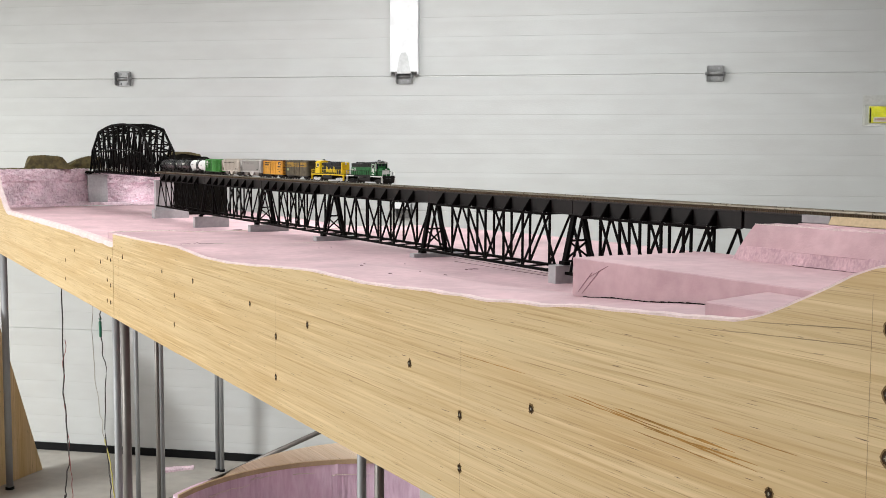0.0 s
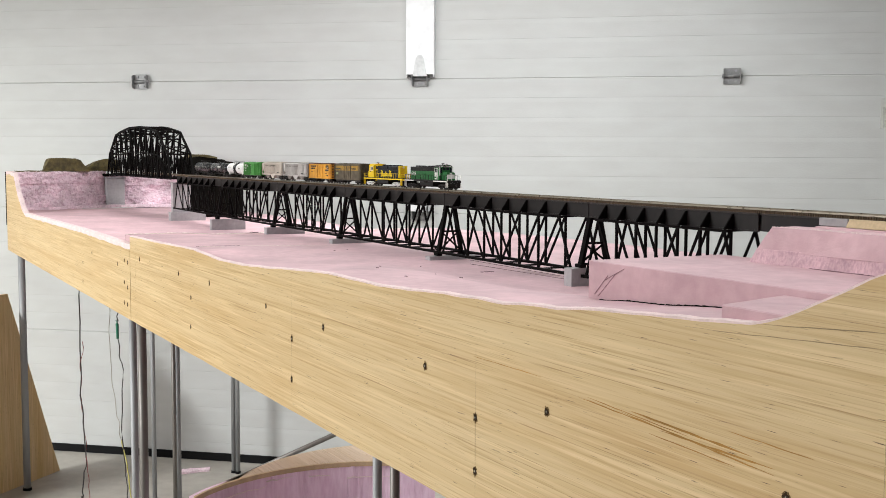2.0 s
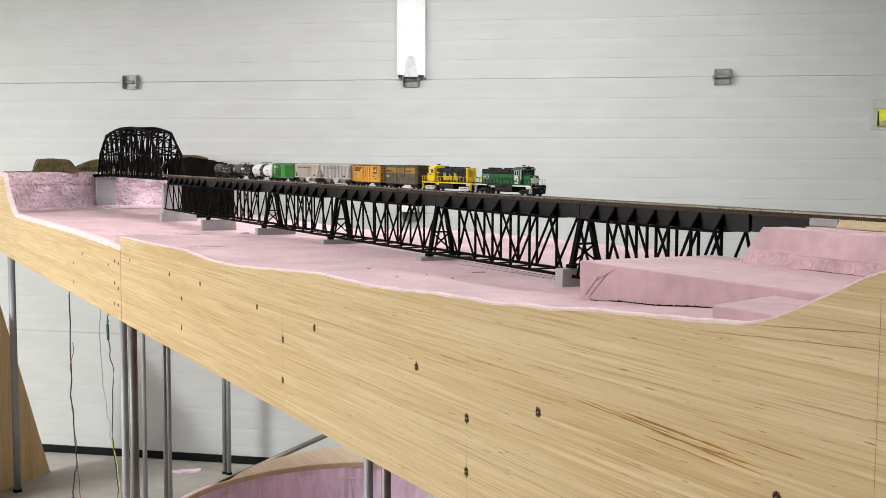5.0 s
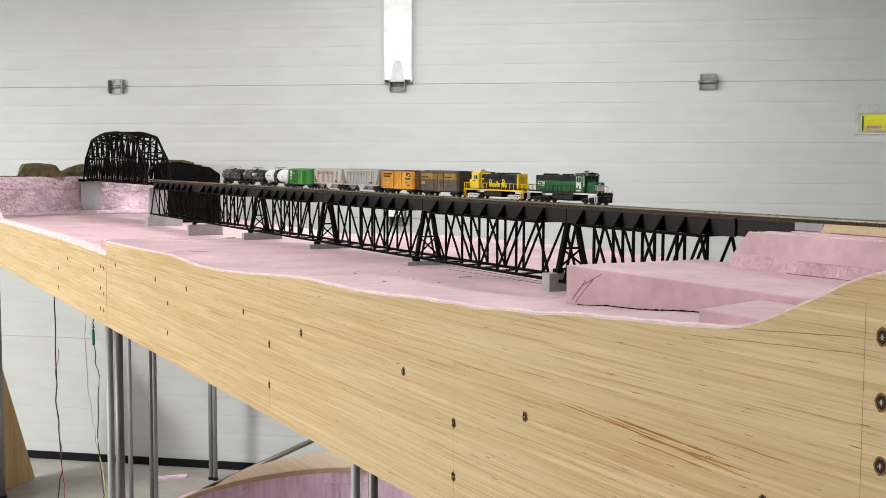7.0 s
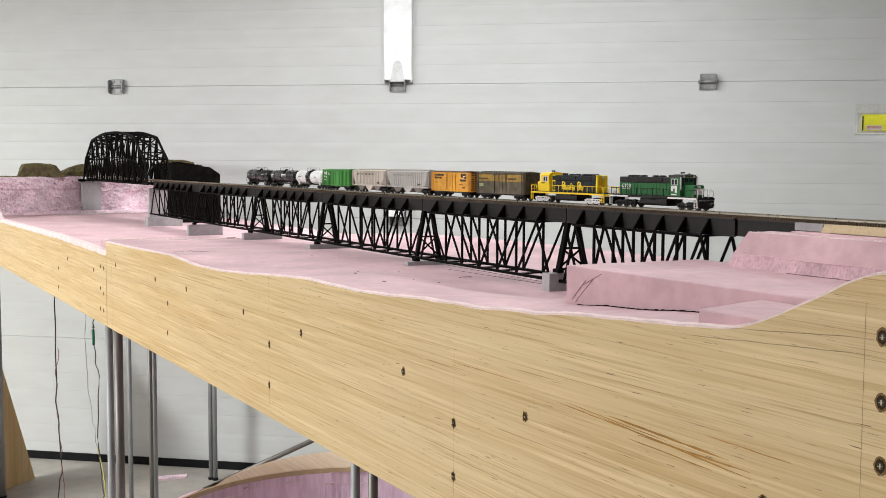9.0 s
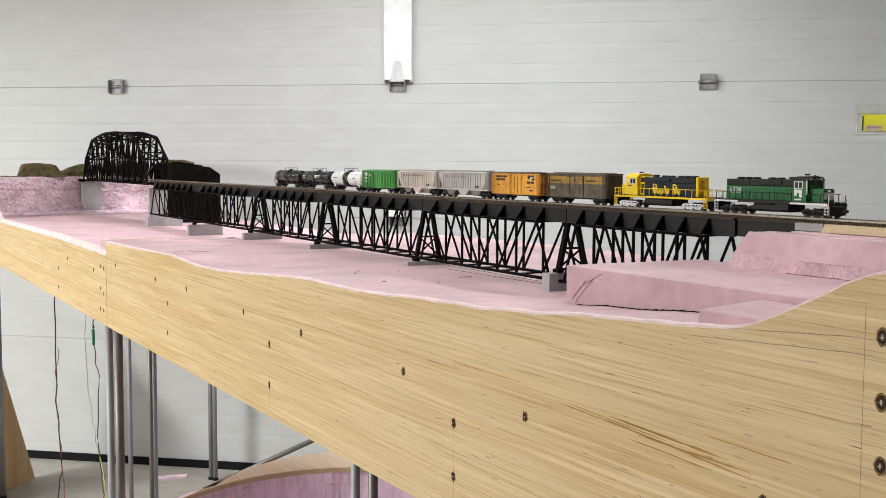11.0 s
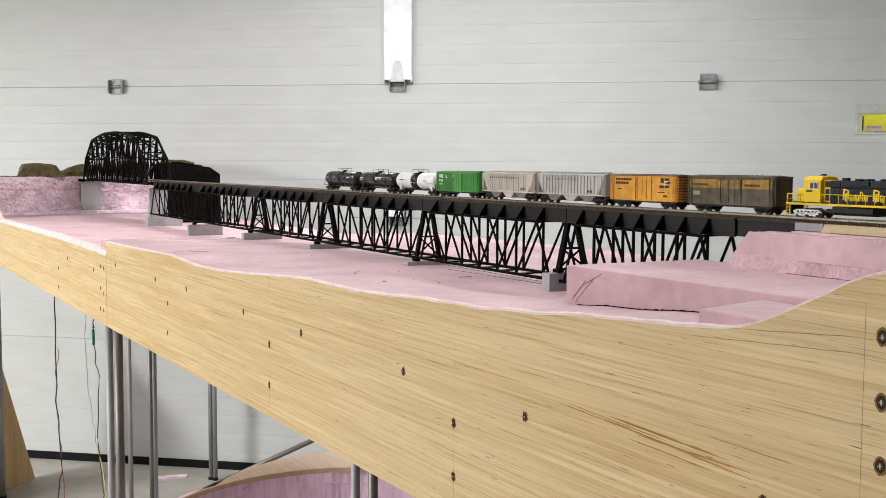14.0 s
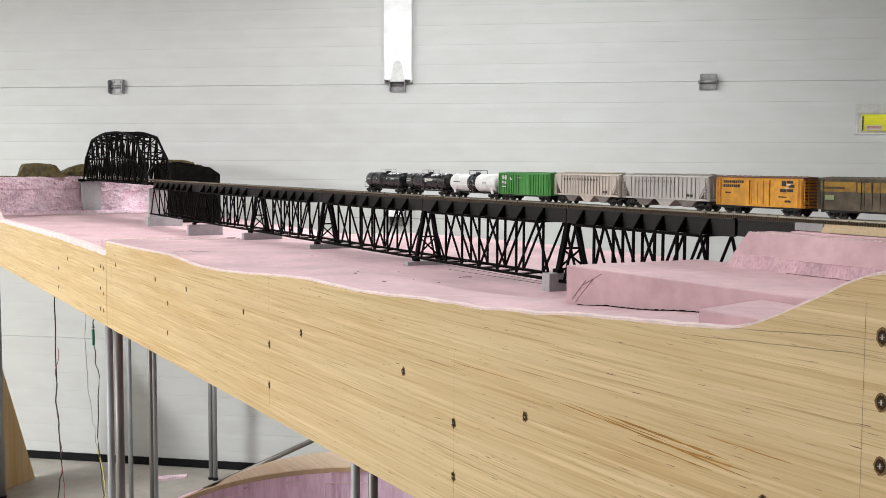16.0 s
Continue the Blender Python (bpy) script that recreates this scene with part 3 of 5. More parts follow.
# olive ground cover on the bank's top, and dark crumbs under the truss end
cover = B()
rowsc = []
for k in range(41):
    y = FY + 0.03 + (1.205 - FY - 0.03) * k / 40
    xf = -5.565 - 0.42 * (y - 0.755) + 0.008 * noise.noise((y * 30, 1, 0))
    z = 1.5025 + 0.0025 * noise.noise((y * 22, 4, 0))
    rowsc.append([cover.verts.new(c) for c in ((xf, y, 1.499), (xf - 0.004, y, z), (xf - 0.10, y, z + 0.001), (xf - 0.10, y, 1.499))])
for c, d in zip(rowsc, rowsc[1:]):
    for i in range(4):
        cover.faces.new((c[i], c[(i + 1) % 4], d[(i + 1) % 4], d[i]))
cover.faces.new(rowsc[0])
cover.faces.new(rowsc[-1][::-1])
solid("ground_cover", cover, ROCK, "thin olive ground cover on the foam bank", "ground cover")
crumbs = B()
rc = random.Random(12)
for k in range(46):
    y = 1.10 + 0.11 * rc.random() ** 1.6
    x = -5.705 - 0.012 * rc.random()
    z = 1.4765 + 0.009 * rc.random()
    w = 0.003 + 0.005 * rc.random()
    bar(crumbs, (x, y, z), (x + 0.006, y + w, z + 0.004 * (rc.random() - 0.5)), 0.003 + 0.004 * rc.random())
solid("rubble", crumbs, ROCK_GAP_DARK, "black crumbled rubble under the truss end", "rubble", kind="stuff", m=FLAT)
solid("end_board", box(B(), -5.745, -5.724, 0.733, 0.90, 1.24, 1.497, 0.002), ROCK_GAP_DARK, "dark brown board closing the layout's end", "board")


def cross_rock(outline, x0, x1, mat, label, amp=0.006, seed=0):
    """The same with its outline across the track."""
    bm = prism(B(), outline, x0, x1, "x")
    bmesh.ops.triangulate(bm, faces=bm.faces)
    for _ in range(5):
        long = [e for e in bm.edges if e.calc_length() > 0.018]
        if not long or len(bm.verts) > 6000:
            break
        bmesh.ops.subdivide_edges(bm, edges=long, cuts=1)
    low = min(v.co.z for v in bm.verts)
    for v in bm.verts:
        n = Vector(noise.noise_vector(v.co * 18 + Vector((seed, 0, 0)))) * amp
        if v.co.z <= low + 1e-4:
            n.z = 0
        v.co += n
    return solid("rock", bm, mat, label, "rock", "rocks")


cross_rock([(0.898, 1.498), (1.118, 1.498), (1.105, 1.508), (1.072, 1.557), (1.062, 1.562), (0.935, 1.563), (0.926, 1.558), (0.910, 1.520)], -5.74, -5.68, ROCK, "olive brown carved rock on the foam bank", seed=2)
cross_rock([(1.09, 1.498), (1.29, 1.498), (1.29, 1.555), (1.22, 1.562), (1.17, 1.545), (1.13, 1.515)], -5.86, -5.79, ROCK, "olive brown carved rock beside the truss bridge", seed=6)
cross_rock([(1.30, 1.3185), (1.555, 1.3185), (1.552, 1.524), (1.535, 1.538), (1.505, 1.555), (1.45, 1.556), (1.425, 1.566), (1.37, 1.574), (1.30, 1.564)], -4.75, -4.64, ROCK_GAP_DARK, "tall dark carved rock behind the bridge", 0.009, seed=9)
cross_rock([(1.31, 1.556), (1.45, 1.552), (1.445, 1.572), (1.40, 1.582), (1.33, 1.584)], -4.735, -4.655, ROCK, "mossy olive rock cap on the dark rock", 0.004, seed=12)

# ---------------------------------------------------------------- the railway line
def ground_z(x):
    return 1.3185 if x < -3.337 else bed(x)


# ---------------------------------------------------------------- piers
PIERS = [-4.45, -3.826, -3.228, -2.696, -2.132, -1.5896, -1.1721]
PIER_TOP = [1.3530, 1.3563, 1.3625, 1.3632, 1.3640, 1.3870]


def bridge_pier(x, z0, z1, y0=1.113, y1=1.236, half=0.0115, label="grey plastic bridge pier standing on the foam"):
    p = thing("bridge_pier", label, "pier", "bridge piers", FLAT @ pose(x, 0, z0))
    h = z1 - z0
    bm = box(B(), -half, half, y0, y1, 0, h, 0.0007)
    part("footing", bm, PIER, p)
    for y in (YC - 0.028, YC + 0.028):
        part("plinth", box(B(), -0.009, 0.009, y - 0.006, y + 0.006, h, h + 0.0012, 0.0004), PIER, p)
    return p


for x, top in zip(PIERS, PIER_TOP):
    z0 = ground_z(x)
    if top == PIER_TOP[0]:
        bridge_pier(x, z0 - 0.001, top, 1.122, 1.262, 0.022)
    else:
        bridge_pier(x - 0.005, z0 - 0.001, top)
a = thing("abutment", "tall grey plastic abutment between truss and deck bridge", "pier", m=FLAT @ pose(-4.452, 0, PIER_TOP[0]))
part("column", box(B(), -0.013, 0.013, 1.132, 1.205, 0, 0.112, 0.001), PIER, a)
part("cap", box(B(), -0.017, 0.017, 1.128, 1.21, 0.112, 0.118, 0.001), PIER, a)
a = thing("abutment", "grey plastic abutment carrying the truss bridge at the bank", "pier", m=FLAT @ pose(-5.725, 0, 1.331))
part("block", box(B(), -0.022, 0.022, 1.115, 1.205, 0, 0.132, 0.0015), PIER, a)
part("cap", box(B(), -0.026, 0.026, 1.11, 1.21, 0.132, 0.1385, 0.001), PIER, a)

# ---------------------------------------------------------------- deck truss bridge
TOP_Z, LOW_Z, DECK_Z = 1.4765, 1.374, 1.5017
HALF = 0.030          # the trusses, from the centre line
WEB = 0.0125          # the girders, from the centre line


def deck_span(x0, x1, panels=8):
    """One span: deep trusses set wide, and inside them plate girders that carry the deck, with gusset brackets between."""
    s = thing("bridge_span", "black plastic deck truss bridge span with plate girders", "bridge span", "bridge spans", LINE @ pose(x0, YC, 0))
    L = x1 - x0
    step = L / panels
    part("deck", box(B(), 0.0006, L - 0.0006, -0.0155, 0.0155, DECK_Z - 0.002, DECK_Z, 0.0004), BROWN_BLACK, s)
    for side in (-1, 1):
        y, w = side * HALF, side * WEB
        part("girder", box(B(), 0.0005, L - 0.0005, w - 0.0008, w + 0.0008, TOP_Z + 0.001, DECK_Z - 0.002), GIRDER, s)
        part("girder_flange", box(B(), 0.0005, L - 0.0005, w - 0.002, w + 0.002, TOP_Z - 0.0015, TOP_Z + 0.001), GIRDER, s)
        part("top_chord", box(B(), 0.85 * step, L - 0.85 * step, y - 0.0022, y + 0.0022, TOP_Z - 0.0045, TOP_Z - 0.0005), BLACK, s)
        part("bottom_chord", box(B(), 0.004, L - 0.004, y - 0.0028, y + 0.0028, LOW_Z - 0.0026, LOW_Z + 0.0026), BLACK, s)
        post = mesh_of("post", box(B(), -0.0020, 0.0020, -0.0018, 0.0018, LOW_Z, TOP_Z - 0.003), BLACK)
        gusset = mesh_of("bracket", prism(B(), [(w + side * 0.0008, DECK_Z - 0.003), (w + side * 0.003, DECK_Z - 0.003), (y, TOP_Z + 0.0015), (y, TOP_Z - 0.0005), (w + side * 0.0008, TOP_Z - 0.0005)], -0.0011, 0.0011, "x"), BLACK)
        up = mesh_of("diagonal", bar(B(), (0, 0, LOW_Z), (step, 0, TOP_Z - 0.003), 0.0030, 0.0036), BLACK)
        down = mesh_of("diagonal", bar(B(), (0, 0, TOP_Z - 0.003), (step, 0, LOW_Z), 0.0030, 0.0036), BLACK)
        for k in range(1, panels):
            part("bracket", gusset, BLACK, s, "", pose(k * step, 0, 0))
            if 1 < k < panels - 1:
                part("post", post, BLACK, s, "", pose(k * step, y, 0))
            if k == panels - 1:
                continue
            part("diagonal", down if k < panels / 2 else up, BLACK, s, "", pose(k * step, y + side * 0.0004, 0))
        # the leaning end posts
        part("end_post", bar(B(), (0.35 * step, y, LOW_Z), (step, y, TOP_Z - 0.003), 0.0034, 0.004), BLACK, s)
        part("end_post", bar(B(), (L - step, y, TOP_Z - 0.003), (L - 0.35 * step, y, LOW_Z), 0.0034, 0.004), BLACK, s)
    cross = mesh_of("cross_beam", box(B(), -0.0015, 0.0015, -HALF, HALF, -0.0015, 0.0015), BLACK)
    for k in range(1, panels):
        part("cross_beam", cross, BLACK, s, "", pose(k * step, 0, LOW_Z))
        part("cross_beam", cross, BLACK, s, "", pose(k * step, 0, TOP_Z - 0.0025))
    return s


def bent(x, z0):
    """A trestle bent: two leaning legs with cross bracing, over a pier."""
    b = thing("bridge_bent", "black plastic trestle bent with crossed braces", "trestle bent", "bridge bents", FLAT @ pose(x, YC, z0))
    h = (LINE @ Vector((x, YC, TOP_Z - 0.0015))).z - z0
    lo, hi = 0.029, 0.0095
    for s in (-1, 1):
        part("leg", bar(B(), (0, s * lo, 0), (0, s * hi, h), 0.011, 0.0065), BLACK, b)
        part("shoe", box(B(), -0.009, 0.009, s * lo - 0.006, s * lo + 0.006, -0.0005, 0.006, 0.0008), BLACK, b)
    for s in (-1, 1):
        part("cross_brace", bar(B(), (s * 0.0012, s * (lo + (hi - lo) * 0.08), h * 0.08), (s * 0.0012, -s * (lo + (hi - lo) * 0.46), h * 0.46), 0.0026, 0.003), BLACK, b)
    for f in (0.06, 0.48, 0.97):
        w = lo + (hi - lo) * f
        part("strut", bar(B(), (0, -w, h * f), (0, w, h * f), 0.0034, 0.0038), BLACK, b)


for x0, x1 in zip(PIERS, PIERS[1:]):
    deck_span(x0 + 0.0008, x1 - 0.0008, 8)
for k, x in enumerate(PIERS):
    if 0 < k < 6:
        bent(x, PIER_TOP[k] + 0.0012)
# the last plate girder onto the foam block
g = thing("girder_span", "short black plate girder span reaching the foam block", "bridge span", m=LINE @ pose(-1.167, YC, 0))
part("deck", box(B(), 0, 0.114, -0.0155, 0.0155, DECK_Z - 0.002, DECK_Z, 0.0004), BROWN_BLACK, g)
for side in (-1, 1):
    part("girder", box(B(), 0, 0.114, side * WEB - 0.0008, side * WEB + 0.0008, TOP_Z, DECK_Z - 0.002), GIRDER, g)

# ---------------------------------------------------------------- the through truss
def through_truss(x0, x1, z0, h, yn, yf, panels=11):
    t = thing("truss_bridge", "tall black plastic through truss railway bridge", "truss bridge", m=LINE @ pose(x0, 0, z0))
    L = x1 - x0
    step = L / panels
    lean = 0.055
    def roof(u):
        return float(np.interp(u, [0, 0.045, 0.17, 0.34, 0.42, 0.58, 0.66, 0.83, 0.955, 1], [0.46 * h, 0.46 * h, 0.88 * h, 0.975 * h, h, h, 0.975 * h, 0.88 * h, 0.46 * h, 0.46 * h]))
    feet = [k * step for k in range(panels + 1)]
    tops = [(x + (lean if k == 0 else -lean if k == panels else 0), roof(k / panels)) for k, x in enumerate(feet)]
    for y in (yn, yf):
        part("bottom_chord", box(B(), 0, L, y - 0.003, y + 0.003, 0, 0.006), BLACK, t)
        for k, (x, z) in enumerate(tops):
            part("post", bar(B(), (feet[k], y, 0.003), (x, y, z), 0.0072, 0.0060), BLACK, t)
            if k:
                px, pz = tops[k - 1]
                mid = (px + x) / 2
                rise = k <= panels / 2
                part("top_chord", bar(B(), (px, y, pz), (x, y, z), 0.0075, 0.0085), BLACK, t)
                part("diagonal", bar(B(), (px if rise else feet[k - 1], y, pz if rise else 0.003), (feet[k] if rise else x, y, 0.003 if rise else z), 0.0068, 0.0056), BLACK, t)
                part("counter_brace", bar(B(), (px, y, pz * 0.5), (x, y, z if rise else 0.003), 0.0036, 0.0038), BLACK, t)
                part("sub_strut", bar(B(), (px, y, pz * 0.5), (x, y, z * 0.5), 0.0044, 0.0046), BLACK, t)
                part("sub_post", bar(B(), (mid, y, 0.003), (mid, y, (pz + z) * 0.25), 0.0046, 0.0042), BLACK, t)
                part("sub_diagonal", bar(B(), (mid, y, (pz + z) * 0.25), (feet[k - 1] if rise else feet[k], y, 0.003), 0.0044, 0.0042), BLACK, t)
    for k, (x, z) in enumerate(tops):
        part("roof_strut", bar(B(), (x, yn, z), (x, yf, z), 0.0045, 0.005), BLACK, t)
        part("floor_beam", bar(B(), (feet[k], yn, 0.003), (feet[k], yf, 0.003), 0.003, 0.005), BLACK, t)
        if z > 0.12:
            drop = 0.030
            part("sway_strut", bar(B(), (x, yn, z - drop), (x, yf, z - drop), 0.0042, 0.005), BLACK, t)
            for a, b in ((yn, yf), (yf, yn)):
                part("sway_brace", bar(B(), (x, a, z - drop), (x, b, z), 0.0032), BLACK, t)
        if k:
            px, pz = tops[k - 1]
            part("roof_brace", bar(B(), (px, yn, pz), (x, yf, z), 0.0040), BLACK, t)
            part("roof_brace", bar(B(), (px, yf, pz), (x, yn, z), 0.0040), BLACK, t)
    part("stringer", box(B(), 0, L, YC - 0.016, YC - 0.011, 0.006, 0.0105), BLACK, t)
    part("stringer", box(B(), 0, L, YC + 0.011, YC + 0.016, 0.006, 0.0105), BLACK, t)


through_truss(-5.735, -4.452, 1.487, 0.222, 1.130, 1.224, 12)

# ---------------------------------------------------------------- track
def track():
    t = thing("track", "brown tied model railway track with nickel rails", "railway track", m=LINE @ pose(0, YC, 0))
    for s in (-1, 1):
        y = s * 0.0088
        part("rail", prism(B(), [(y - 0.0012, 1.5062), (y + 0.0012, 1.5062), (y + 0.0012, 1.5067), (y + 0.0004, 1.507), (y + 0.0004, 1.5082), (y + 0.0006, 1.509), (y - 0.0006, 1.509), (y - 0.0004, 1.5082), (y - 0.0004, 1.507), (y - 0.0012, 1.5067)], -5.86, 0.34, "x"), RAIL, t)
    ties = B()
    one = mesh_of("tie", box(B(), -0.0009, 0.0009, -0.0158, 0.0158, 1.5020, 1.5062), TIE)
    x = -4.447
    while x < 0.33:
        w = 0.0009 + 0.0002 * noise.noise((x * 90, 0, 0))
        if -1.54 < x < -0.30:
            part("tie", one, TIE, t, "", pose(x, 0, 0, 0, 0, 1.5 * noise.noise((x * 70, 2, 0))))
        else:
            box(ties, x - w, x + w, -0.0158, 0.0158, 1.5020, 1.5062)
        x += 0.0042
    tagged(part("tie_strip", ties, TIE, t, "rows of thin brown plastic ties"), kind="stuff")
    ties = B()
    x = -5.86
    while x < -4.452:
        box(ties, x - 0.0016, x + 0.0016, -0.016, 0.016, 1.5022, 1.5062)
        x += 0.0057
    tagged(part("tie_strip", ties, TIE, t, "rows of thin brown plastic ties"), kind="stuff")


track()
solid("track_plinth", box(B(), -1.052, -1.004, YC - 0.022, YC + 0.022, 1.4915, 1.5018, 0.0008), PIER, "grey plastic plinth under the track end", "plinth", m=LINE)
solid("roadbed", prism(B(), [(YC - 0.027, 1.4915), (YC + 0.027, 1.4915), (YC + 0.021, 1.5018), (YC - 0.021, 1.5018)], -1.002, 0.34, "x"), CORK, "pale cork roadbed strip under the track", "roadbed", m=LINE)


# ---------------------------------------------------------------- legs, cables and what stands below
def tube_leg(x, y, r=0.0115, z1=1.113, mat=None, label="round galvanised steel tube leg under the layout"):
    l = thing("table_leg", label, "table leg", "table legs", pose(x, y, -0.032))
    part("tube", rod(B(), [(0, 0, 0.004), (0, 0, z1 + 0.032)], r, 20), mat or STEEL, l)
    part("foot", rod(B(), [(0, 0, 0), (0, 0, 0.012)], r * 1.25, 20), RUBBER, l)
    return l


tube_leg(-5.585, 0.775, 0.0165)
tube_leg(-3.46, 0.80, 0.0112)
tube_leg(-3.50, 0.837, 0.0138, mat=DARK_STEEL, label="dull dark steel tube leg under the layout")
tube_leg(-5.08, 1.262, 0.0105)
tube_leg(-4.385, 1.186, 0.0115)
tube_leg(-4.36, 1.165, 0.0085, mat=DARK_STEEL, label="dull dark steel tube leg under the layout")
tube_leg(-5.387, 1.762, 0.0115, 1.22)
tube_leg(-5.41, 1.748, 0.0115, 1.22)
tube_leg(-2.45, 1.157, 0.0115)
tube_leg(-2.37, 1.166, 0.0118, mat=DARK_STEEL, label="dull dark steel tube leg under the layout")
solid("brace_tube", rod(B(), [(-4.50, 1.20, 0.13), (-4.02, 2.10, 0.60)], 0.0105, 16), DARK_STEEL, "slanting dull steel brace tube", "brace")


def cable(points, r, mat, label, n=40, sway=0.010, seed=0):
    pts = []
    for k in range(n + 1):
        u = k / n * (len(points) - 1)
        i = min(int(u), len(points) - 2)
        p = Vector(points[i]).lerp(Vector(points[i + 1]), u - i)
        p += Vector((noise.noise((u * 2.3, seed, 0)), noise.noise((u * 2.3, seed, 5)), 0)) * sway
        pts.append(p)
    return rod(B(), pts, r, 6)


CABLE = material("dark cable sheath", (0.03, 0.022, 0.02), 0.5, scale=60)
CABLE_Y = material("yellow cable sheath", (0.48, 0.44, 0.10), 0.5, scale=60)
CABLE_B = material("pale cable sheath", (0.40, 0.38, 0.33), 0.5, scale=60)
CLIP_G = material("green clip sleeve", (0.01, 0.16, 0.09), 0.4, scale=60)
CABLE_R = material("dull red cable sheath", (0.22, 0.045, 0.04), 0.5, scale=60)
CLIP_R = material("red clip sleeve", (0.60, 0.03, 0.03), 0.4, scale=60)
c = thing("cable", "dark twin cable hanging from the layout", "cable", "hanging cables")
part("strand", cable([(-5.10, 0.95, 1.12), (-5.104, 0.95, 0.98), (-5.136, 0.95, 0.582), (-5.095, 0.95, 0.386), (-5.038, 0.95, 0.22), (-5.12, 0.95, 0.10), (-5.157, 0.95, 0.02)], 0.0028, CABLE, ""), CABLE, c)
part("strand", cable([(-5.10, 0.955, 0.75), (-5.15, 0.955, 0.58), (-5.15, 0.955, 0.45), (-5.085, 0.955, 0.33), (-5.03, 0.952, 0.21), (-4.99, 0.95, 0.10), (-4.92, 0.95, 0.02)], 0.0017, CABLE_R, "", seed=3), CABLE_R, c, "thin red strand")
part("clip_sleeve", rod(B(), [(-4.93, 0.95, 0.04), (-4.90, 0.95, 0.015), (-4.86, 0.95, -0.022)], 0.007, 8, 0.003), CLIP_R, c, "red clip sleeve")
part("clip_sleeve", rod(B(), [(-5.15, 0.95, 0.03), (-5.17, 0.95, -0.005), (-5.18, 0.95, -0.026)], 0.005, 8, 0.003), CABLE, c, "black clip sleeve")
c = thing("cable", "pale and yellow cable hanging from the layout", "cable", "hanging cables")
part("upper_run", cable([(-4.273, 0.9, 1.12), (-4.273, 0.9, 1.014), (-4.264, 0.9, 0.805), (-4.168, 0.9, 0.61), (-4.10, 0.9, 0.53)], 0.0016, CABLE_B, "", seed=8), CABLE_B, c)
part("lower_run", cable([(-4.10, 0.9, 0.535), (-4.027, 0.9, 0.474), (-3.988, 0.9, 0.418), (-3.96, 0.9, 0.2), (-3.98, 0.9, -0.028)], 0.0022, CABLE_Y, "", seed=9), CABLE_Y, c)
c = thing("cable", "dark cable with a green crocodile clip", "cable", "hanging cables")
part("lead", cable([(-4.12, 0.9, 1.12), (-4.124, 0.9, 1.011), (-4.136, 0.9, 0.972)], 0.002, CABLE, "", n=12, seed=5), CABLE, c)
part("clip_sleeve", rod(B(), [(-4.137, 0.9, 0.975), (-4.138, 0.9, 0.962), (-4.134, 0.9, 0.94), (-4.132, 0.9, 0.908)], 0.0062, 10, 0.005), CLIP_G, c, "green clip sleeve")
part("clip_jaw", bar(B(), (-4.136, 0.9, 0.972), (-4.136, 0.9, 0.988), 0.005, 0.003), ZINC, c)
part("tail", cable([(-4.132, 0.9, 0.91), (-4.068, 0.9, 0.817), (-4.09, 0.9, 0.563), (-4.048, 0.9, 0.427), (-4.009, 0.9, 0.375), (-3.98, 0.9, 0.15), (-4.0, 0.9, -0.028)], 0.002, CABLE, "", seed=6), CABLE, c)

# a plywood board leaning on the big door
LEAN = plywood_material("leaning plywood", (0.64, 0.47, 0.25), (0.56, 0.38, 0.17), 2)
bm = prism(B(), [(0.0, 0.0), (0.75, 0.0), (1.10, 0.95), (0.345, 0.95)], -0.009, 0.009)
solid("plywood_board", bm, LEAN, "plywood offcut leaning on its edge near the door", "plywood board", m=pose(-5.867, 0.967, -0.0318, 0, 0, -48.36))
# a foam scrap on the floor
corner_block([(-5.56, 1.50), (-5.50, 1.50), (-5.49, 1.64), (-5.53, 1.66)], -0.032, -0.020, "torn pink foam scrap lying on the floor", 0.006, mat=FOAM_CUT, seed=21)


